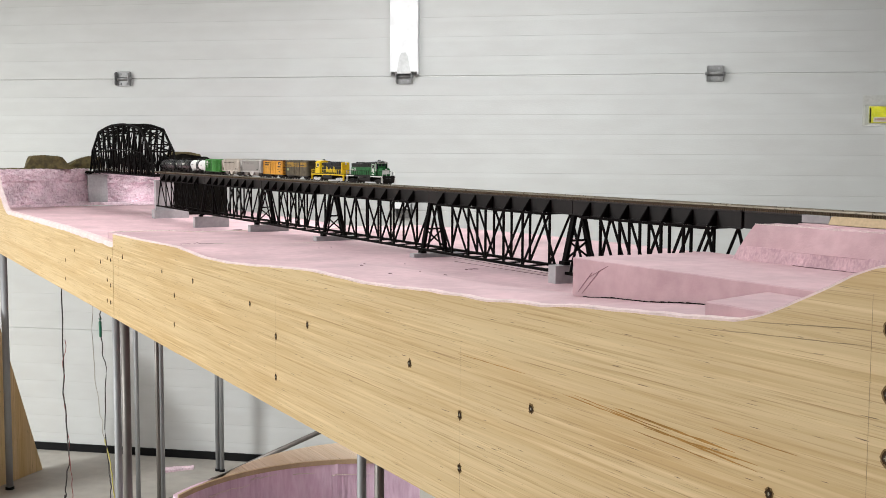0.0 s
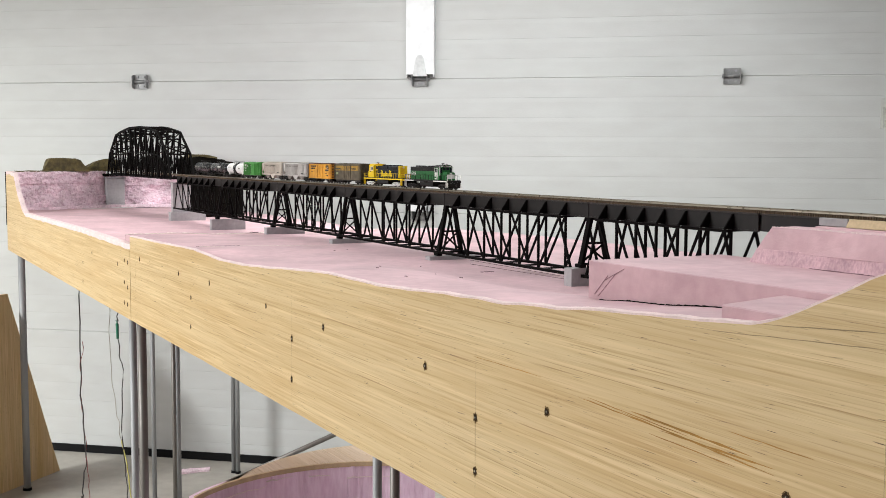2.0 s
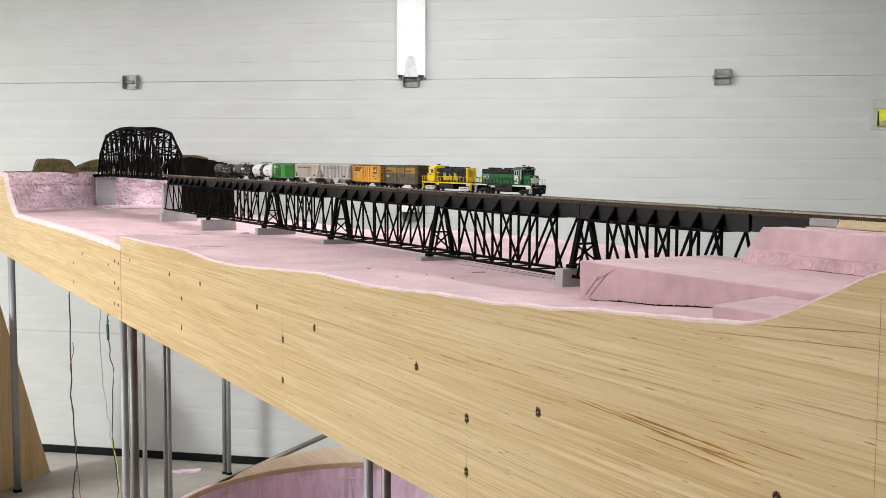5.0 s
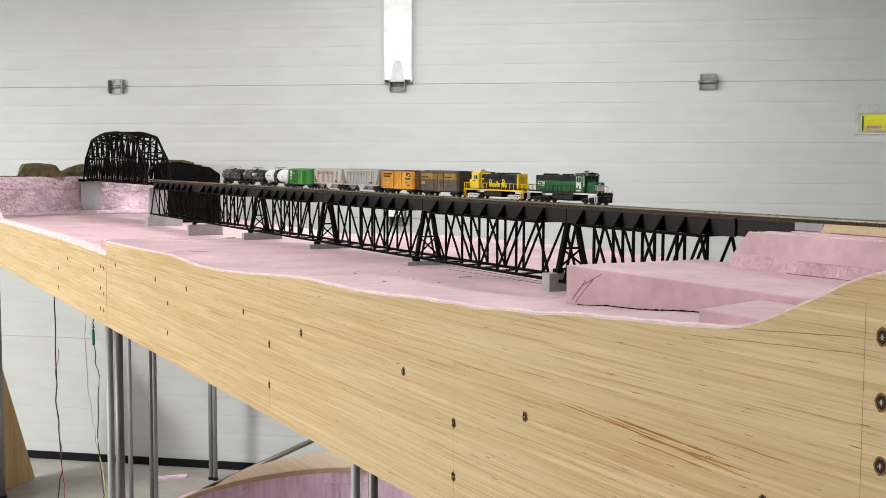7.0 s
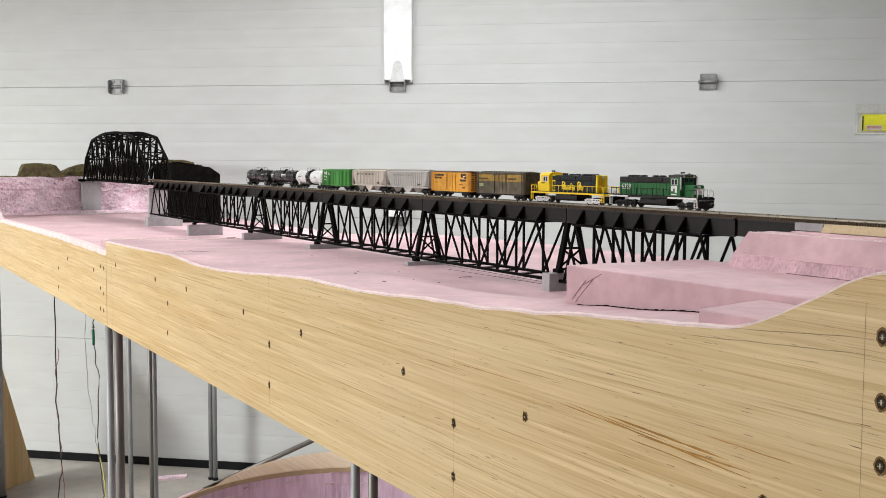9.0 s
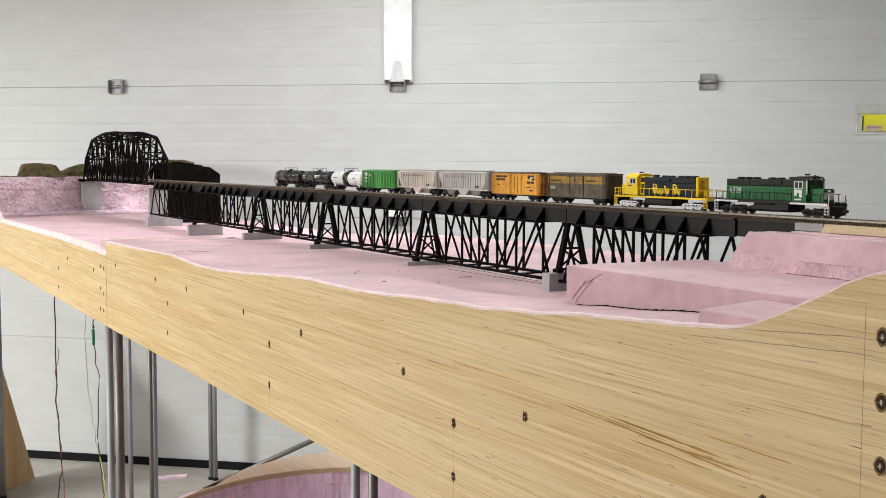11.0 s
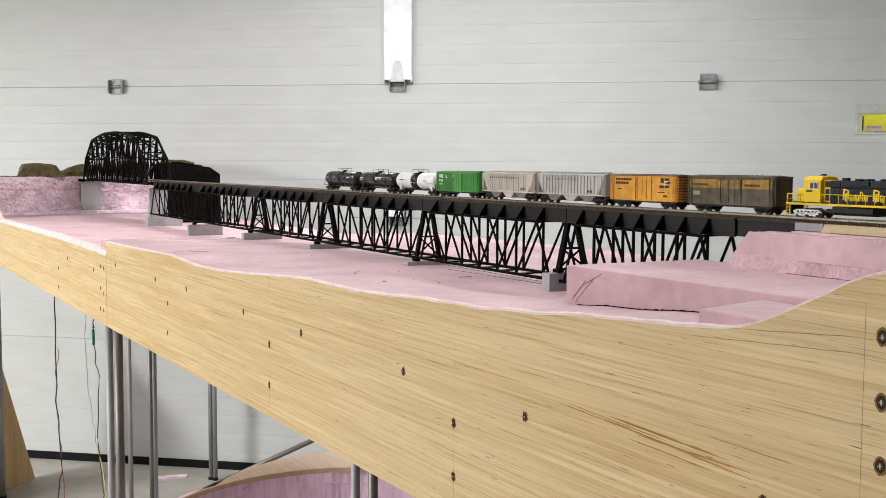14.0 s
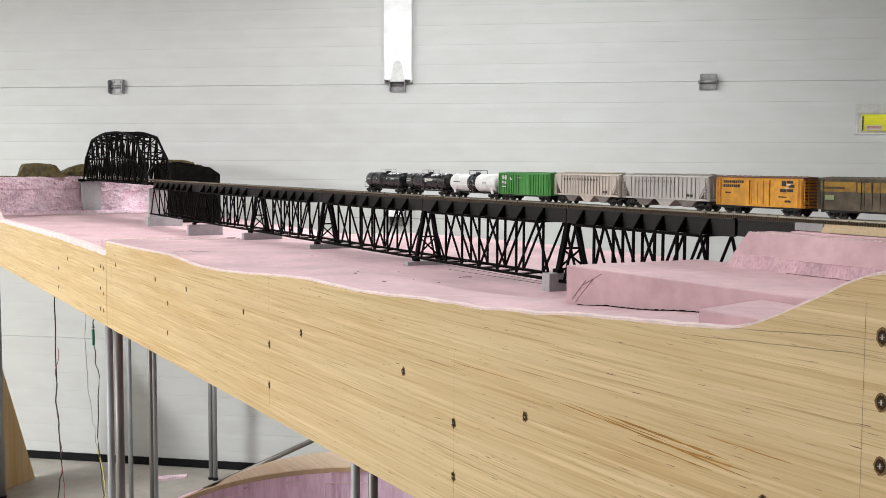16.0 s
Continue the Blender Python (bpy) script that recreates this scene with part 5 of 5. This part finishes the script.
def locomotive(label, rel, L, facing, spots, hood, top, cab, nose, rear, sill, rails, truck_mat, tank_mat):
    """A six-axle road switcher with a low nose; facing: 1 to the front of the train, -1 to its rear."""
    car = new_car("locomotive", label, "locomotive", rel)
    body = car
    f = facing
    def X(a, b):
        return (min(f * a, f * b), max(f * a, f * b))
    k = L / 0.241
    W, HW = 0.0172, 0.0108
    z0, zt = 0.0205, 0.0500
    cab0, cab1, nose1, hood0 = spots
    end = L / 2 - 0.0035
    nose_end = end - (0.0 if cab is YELLOW else 0.008)
    part("walkway", box(B(), *X(-end, nose_end), -W, W, 0.0165, 0.0192, 0.0004), sill, body)
    part("deck_plate", box(B(), *X(-end + 0.001, nose_end - 0.001), -W + 0.0004, W - 0.0004, 0.0192, z0), ENG_BLACK, body)
    # long hood
    hb = box(B(), *X(hood0 + (0.006 if rear is not hood else 0), cab0), -HW, HW, z0, 0.0395, 0.0006)
    part("hood", hb, hood, body)
    part("hood_top", box(B(), *X(hood0 + (0.006 if rear is not hood else 0) + 0.0002, cab0), -HW - 0.0001, HW + 0.0001, 0.0396, zt - 0.001, 0.0012), top, body)
    if rear is not hood:
        part("hood_end", box(B(), *X(hood0, hood0 + 0.0058), -HW, HW, z0, zt, 0.0012), rear, body)
    # hood doors as shallow panels, both sides
    door = mesh_of("hood_door", box(B(), -0.0034, 0.0034, -0.00025, 0.00025, z0 + 0.0025, 0.0380), hood)
    for s in (-1, 1):
        x = hood0 + 0.020
        while x < cab0 - 0.006:
            part("hood_door", door, hood, body, "", pose(f * x, s * (HW + 0.0002), 0))
            x += 0.0078
        part("air_grille", box(B(), *X(hood0 + 0.016, hood0 + 0.046), s * HW - 0.0007, s * HW + 0.0007, 0.0405, 0.0472, 0.0003), RUN, body)
        part("air_grille", box(B(), *X(cab0 - 0.028, cab0 - 0.003), s * HW - 0.0007, s * HW + 0.0007, 0.0405, 0.0480, 0.0003), RUN, body)
        part("blister", box(B(), *X(-0.022, 0.016), min(s * HW, s * (HW + 0.0022)), max(s * HW, s * (HW + 0.0022)), 0.0425, zt - 0.0006, 0.0006), top, body)
    for x in (hood0 + 0.019, hood0 + 0.034, hood0 + 0.049, -0.013, 0.003):
        fan = rod(B(), [(f * x, 0, zt - 0.0015), (f * x, 0, zt + 0.0012)], 0.0062, 18)
        rod(fan, [(f * x, 0, zt + 0.001), (f * x, 0, zt + 0.0017)], 0.0044, 14)
        part("roof_fan", fan, top, body)
    part("exhaust_stack", box(B(), *X(0.020, 0.029), -0.003, 0.003, zt - 0.001, zt + 0.0026, 0.0004), RUN, body)
    # cab
    cb = prism(B(), [(-0.0165, z0), (0.0165, z0), (0.0165, 0.0488), (0.0120, 0.0528), (0, 0.0540), (-0.0120, 0.0528), (-0.0165, 0.0488)], *X(cab0, cab1), "x")
    cabo = part("cab", cb, cab, body)
    part("cab_roof", prism(B(), [(-0.0169, 0.0486), (-0.0123, 0.0531), (0, 0.0544), (0.0123, 0.0531), (0.0169, 0.0486), (0.0166, 0.0480), (0.0120, 0.0526), (0, 0.0538), (-0.0120, 0.0526), (-0.0166, 0.0480)], *X(cab0 - 0.001, cab1 + 0.0015), "x"), cab if cab is YELLOW else top, body)
    for s in (-1, 1):
        for a, b in ((cab0 + 0.0045, cab0 + 0.0095), (cab0 + 0.0115, cab0 + 0.0165)):
            w = part("cab_window", box(B(), *X(a, b), s * 0.0166 - 0.0004, s * 0.0166 + 0.0004, 0.0385, 0.0458), GLASS_DARK, body)
        fr = B()
        a, b, za, zb = cab0 + 0.0036, cab0 + 0.0174, 0.0376, 0.0467
        for p, q in (((a, za), (b, za)), ((b, za), (b, zb)), ((b, zb), (a, zb)), ((a, zb), (a, za)), (((a + b) / 2, za), ((a + b) / 2, zb))):
            bar(fr, (f * p[0], s * 0.0168, p[1]), (f * q[0], s * 0.0168, q[1]), 0.0009)
        part("window_frame", fr, OFFWHITE if cab is not YELLOW else SILVER, body)
    for y0, y1, za in ((-0.0150, -0.0098, 0.036), (0.0098, 0.0150, 0.036), (-0.0080, -0.0010, 0.0425), (0.0010, 0.0080, 0.0425)):
        part("windshield", box(B(), *X(cab1 - 0.0002, cab1 + 0.0004), y0, y1, za, 0.0478), GLASS_DARK, body)
    part("number_board", box(B(), *X(cab1 - 0.004, cab1 + 0.001), -0.0085, 0.0085, 0.0488, 0.0522, 0.0004), RUN if cab is not YELLOW else YELLOW, body)
    # nose
    nb = prism(B(), [(-0.0100, z0), (0.0100, z0), (0.0100, 0.0352), (0.0080, 0.0378), (-0.0080, 0.0378), (-0.0100, 0.0352)], *X(cab1, nose1), "x")
    part("nose", nb, nose, body)
    part("nose_band", box(B(), *X(nose1, nose1 + 0.0004), -0.0090, 0.0090, 0.0240, 0.0330), OFFWHITE if nose is GREEN else nose, body)
    part("headlight", box(B(), *X(nose1 - 0.0005, nose1 + 0.0009), -0.0030, 0.0030, 0.0335, 0.0360, 0.0006), OFFWHITE, body)
    horn = B()
    for y in (-0.0022, 0.0, 0.0022):
        rod(horn, [(f * (cab0 + 0.006), y, 0.0560), (f * (cab0 + 0.011), y, 0.0562)], 0.0005, 8, 0.0013)
    rod(horn, [(f * (cab0 + 0.007), 0, 0.0535), (f * (cab0 + 0.007), 0, 0.0560)], 0.0006, 6)
    part("horn", horn, RUN, body)
    part("beacon", rod(B(), [(f * (cab1 - 0.006), 0.006, 0.0525), (f * (cab1 - 0.006), 0.006, 0.0556)], 0.0013, 10), CLIP_R if cab is YELLOW else RUN, body)
    # pilots, steps and underframe
    for e in (-1, 1):
        x = e * (nose_end if e == f else end)
        part("pilot", prism(B(), [(-0.0150, 0.0150), (0.0150, 0.0150), (0.0135, 0.0040), (0.0060, 0.0032), (-0.0060, 0.0032), (-0.0135, 0.0040)], min(x, x + e * 0.0018), max(x, x + e * 0.0018), "x"), RUN, body)
        part("end_sill", box(B(), min(x, x + e * 0.0012), max(x, x + e * 0.0012), -0.0165, 0.0165, 0.0152, 0.0192, 0.0003), sill if cab is YELLOW else ENG_BLACK, body)
        for s in (-1, 1):
            st = B()
            for q in range(4):
                z = 0.0045 + q * 0.0040
                box(st, min(x - e * 0.006, x), max(x - e * 0.006, x), s * 0.0160 - 0.0012, s * 0.0160 + 0.0012, z, z + 0.0006)
            for dx in (-0.0064, -0.0002):
                box(st, x + e * dx - 0.0004, x + e * dx + 0.0004, s * 0.0160 - 0.0012, s * 0.0160 + 0.0012, 0.0040, 0.0195)
            part("step", st, rails if cab is YELLOW else OFFWHITE, body)
        truck(car, e * (end - 0.0355 * k), 3, 0.0195 * k, truck_mat, 1.12)
    tb = prism(B(), [(-0.0130, 0.0050), (0.0130, 0.0050), (0.0160, 0.0080), (0.0160, 0.0160), (-0.0160, 0.0160), (-0.0160, 0.0080)], *X(-0.034 * k, 0.034 * k), "x")
    part("fuel_tank", tb, tank_mat, body)
    for s in (-1, 1):
        part("air_reservoir", rod(B(), [(f * -0.030 * k, s * 0.0150, 0.0160), (f * 0.006 * k, s * 0.0150, 0.0160)], 0.0022, 12), tank_mat, body)
    # handrails
    for s in (-1, 1):
        y = s * (W - 0.0006)
        hr = B()
        xs = [-end + 0.004 + (cab0 + end - 0.006) * q / 11 for q in range(12)]
        for x in xs:
            rod(hr, [(f * x, y, 0.0188), (f * x, y, 0.0310)], 0.00052, 6)
        rod(hr, [(f * xs[0], y, 0.0310), (f * xs[-1], y, 0.0310)], 0.00052, 6)
        for x in (cab1 + 0.006, nose1 + 0.001, (nose_end - 0.002)):
            rod(hr, [(f * x, y, 0.0188), (f * x, y, 0.0305)], 0.00052, 6)
        rod(hr, [(f * (cab1 + 0.002), y, 0.0305), (f * (nose_end - 0.002), y, 0.0305)], 0.00052, 6)
        part("handrail", hr, rails, body)
    for e in (-1, 1):
        er = B()
        x = e * ((nose_end if e == f else end) - 0.0005)
        for y in (-0.016, -0.0055, 0.0055, 0.016):
            rod(er, [(x, y, 0.0180), (x, y, 0.0305)], 0.00055, 6)
        for y in (-0.016, 0.0055):
            rod(er, [(x, y, 0.0305), (x, y + 0.0105, 0.0305)], 0.00055, 6)
        rod(er, [(x, -0.016, 0.0240), (x, -0.0055, 0.0240)], 0.0005, 6)
        part("end_rail", er, OFFWHITE if cab is not YELLOW else rails, body)
    couplers(car, L + 0.002)
    return car


def train():
    eng = locomotive("dark green diesel locomotive with black roof and white trim", -0.1425, 0.227, 1, (0.0400, 0.0635, 0.0870, -0.092), GREEN, ENG_BLACK, GREEN, GREEN, GREEN, ENG_BLACK, ENG_BLACK, RUN, ENG_BLACK)
    for x0, x1 in ((-0.1085, -0.062), (0.036, 0.1005)):
        part("white_stripe", box(B(), x0, x1, -0.0175, -0.0171, 0.0166, 0.0190), OFFWHITE, eng)
    txt = bpy.data.curves.new("number", "FONT")
    txt.body, txt.size, txt.extrude = "6328", 0.0126, 0.00012
    number = new("number", txt)
    number.data.materials.append(PRINT_W)
    number.parent = eng
    number.matrix_basis = pose(-0.0850, -0.0115, 0.0290, 90, 0, 0)
    number.scale = (0.92, 1, 1)
    bars(eng, -0.0170, [(0.0435, 0.0570, 0.0322, 0.0362), (0.0435, 0.0480, 0.0280, 0.0322), (0.0520, 0.0570, 0.0260, 0.0322), (0.0440, 0.0560, 0.0222, 0.0242)], PRINT_W, "emblem")
    for s in (-1, 1):
        part("cab_front_trim", box(B(), 0.0628, 0.0643, s * 0.0155 - 0.0010, s * 0.0155 + 0.0012, 0.0300, 0.0500, 0.0003), OFFWHITE, eng)
    part("cab_brow", box(B(), 0.0634, 0.0645, -0.0120, 0.0120, 0.0490, 0.0520), OFFWHITE, eng)
    second = locomotive("yellow and dark blue diesel locomotive with silver trucks", -0.379, 0.2265, -1, (0.0520, 0.0795, 0.0980, -0.0845), NAVY, NAVY, YELLOW, YELLOW, YELLOW, YELLOW, YELLOW, SILVER, ENG_BLACK)
    # the emblem on the hood as plain yellow letter-like bars
    x = -0.0195
    emblem = B()
    for w, tall in ((0.0098, 1.45), (0.0066, 0.85), (0.0072, 0.85), (0.0052, 1.2), (0.0066, 0.85), (0.0, 0), (0.0100, 1.45), (0.0066, 0.85)):
        if w:
            z, h = 0.0225, 0.0113 * tall
            lean = 0.12 * h
            for f, top, low in ((0.0, 0.92, 0.10), (0.36, 0.70, 0.0), (0.70, 0.86, 0.06)):
                if f == 0.36 and w < 0.006:
                    continue
                prism(emblem, [(x + f * w, z + h * low + 0.0008), (x + f * w + 0.0010, z + h * low), (x + (f + 0.26) * w, z + h * low + 0.0010), (x + (f + 0.26) * w + lean * 0.3, z + h * top), (x + f * w + lean * 0.3, z + h * (top - 0.06))], -0.0116, -0.0109)
            prism(emblem, [(x - 0.0004, z + h * 0.94), (x + w * 0.95, z + h * 0.80), (x + w * 0.98, z + h * 0.88), (x + w * 0.3, z + h)], -0.01165, -0.01085)
            prism(emblem, [(x, z + h * 0.42), (x + w * 0.9, z + h * 0.30), (x + w * 0.9, z + h * 0.40), (x, z + h * 0.52)], -0.01165, -0.01085)
        x += w + 0.0010 + (0 if w else 0.0055)
    part("emblem", emblem, PRINT_Y, second, "plain yellow emblem strokes")
    bars(second, -0.0170, [(-0.0750, -0.0730, 0.0338, 0.0360), (-0.0715, -0.0695, 0.0338, 0.0360), (-0.0680, -0.0660, 0.0338, 0.0360)], PRINT_K)

    part("hood_front", box(B(), -0.0517, -0.0400, -0.0112, 0.0112, 0.0206, 0.0496, 0.0006), YELLOW, second, "yellow hood section behind the cab")
    # Orange rungs carry the shading of the yellow hood end in their colour.
    rungs = B()
    for k in range(6):
        bar(rungs, (0.0851, -0.0075, 0.0240 + k * 0.0040), (0.0851, 0.0015, 0.0240 + k * 0.0040), 0.0008)
    part("end_ladder", rungs, ORANGE, second, "ladder rungs with their shading put in as orange")
    part("rear_lamp", rod(B(), [(0.0845, 0, 0.0462), (0.0858, 0, 0.0462)], 0.0022, 12), OFFWHITE, second)
    brown = boxcar("box_car", "heavily weathered brown boxcar with faded ochre panels", -0.5975, 0.173, WORN, WORN, 0.0535, True, WORN, 0, WORN, 0.048)
    for x0, x1 in ((-0.083, -0.0255), (0.0255, 0.083)):
        part("ochre_panel", box(B(), x0, x1, -0.0177, -0.0171, 0.0350, 0.0478), WORN_Y, brown, "faded ochre panel")
    for x0, x1 in ((-0.022, -0.002), (0.002, 0.022)):
        part("ochre_panel", box(B(), x0, x1, -0.0192, -0.0186, 0.0350, 0.0470), WORN_Y, brown, "faded ochre panel")
    bars(brown, -0.0180, words(-0.078, 0.0385, 0.003, 12, 5) + words(0.030, 0.0385, 0.003, 11, 6), WORN)
    bars(brown, -0.0178, [(-0.075, -0.060, 0.0245, 0.0305)] , PRINT_P, "chalk_patch")
    orange = boxcar("box_car", "orange boxcar with a sliding door and dark lettering", -0.792, 0.1635, ORANGE, RUST, 0.0530, True, ORANGE, 0, RUST, 0.044)
    bars(orange, -0.0176, words(-0.068, 0.0430, 0.0040, 10, 1, 0.42) + words(-0.068, 0.0372, 0.0040, 8, 2, 0.42) + words(-0.064, 0.029, 0.0015, 8, 3) + words(0.038, 0.0250, 0.0014, 12, 4) + words(0.050, 0.0185, 0.0028, 4, 5), PRINT_K)
    bars(orange, -0.0176, [(0.044, 0.051, 0.0405, 0.0475), (0.053, 0.064, 0.0440, 0.0475), (0.057, 0.066, 0.0385, 0.0425), (0.041, 0.052, 0.0325, 0.0365), (0.054, 0.064, 0.0325, 0.0365)], PRINT_K, "emblem")
    bars(orange, -0.0177, [(0.0530, 0.0600, 0.0415, 0.0435), (0.0500, 0.0560, 0.0370, 0.0385)], PRINT_W, "emblem")
    hopper("grey three-bay covered hopper with ribbed sides", -0.9915, 0.203, HOP_GREY, 8)
    hopper("warm grey three-bay covered hopper with ribbed sides", -1.1945, 0.186, HOP_TAN, 7)
    green = boxcar("box_car", "bright green ribbed boxcar with white marks", -1.390, 0.173, BOX_GREEN, BOX_GREEN, 0.0530, True, BOX_GREEN, 20, BOX_GREEN, 0.040)
    bars(green, -0.0190, [(-0.071, -0.066, 0.0400, 0.0465), (-0.062, -0.056, 0.0385, 0.0470), (-0.066, -0.060, 0.0415, 0.0440), (-0.072, -0.067, 0.0320, 0.0365), (-0.063, -0.057, 0.0310, 0.0355), (-0.071, -0.058, 0.0250, 0.0270), (-0.045, -0.041, 0.0410, 0.0440), (-0.043, -0.036, 0.0385, 0.0410), (-0.016, -0.008, 0.0425, 0.0440)], PRINT_W, "emblem")
    tank_car("white tank car with a broad black middle band", -1.583, 0.1965, TANK_WHITE, 3, 0.0475, 0.031, 0.0172, ((-0.070, -0.045, 0.001, 0.0025), (0.045, 0.060, 0.000, 0.0015)))
    tank_car("gloss black tank car with white lettering and railed dome", -1.786, 0.196, TANK_BLACK, 4, 0.0470, None, 0.0168,
             ((-0.080, -0.060, 0.0035, 0.0050), (-0.080, -0.064, -0.0005, 0.0010), (0.004, 0.012, -0.001, 0.0065), (0.012, 0.040, 0.0040, 0.0062), (0.016, 0.036, 0.0010, 0.0025)))
    tank_car("gloss black tank car with white lettering at the tail", -1.997, 0.199, TANK_BLACK, 5, 0.0475, None, 0.0172, ((-0.078, -0.062, 0.002, 0.0035), (-0.030, -0.026, 0.002, 0.004), (0.026, 0.030, 0.002, 0.004), (0.050, 0.066, 0.002, 0.0035)))


train()


# ---------------------------------------------------------------- what moves
def motions():
    """The train rolls over the bridge at an almost steady pace."""
    slack = ((0, 0.0), (2, 0.0), (4, 0.0), (6, -0.0015), (8, -0.003), (10, -0.0025), (12, -0.001), (14, 0.002), (16, 0.005))
    front = [(t, -2.322 + 0.1240 * t + d) for t, d in slack]
    for car, rel in CARS:
        walk(car, [(t, LINE @ pose(x + rel, YC, RAIL_Z)) for t, x in front])


motions()
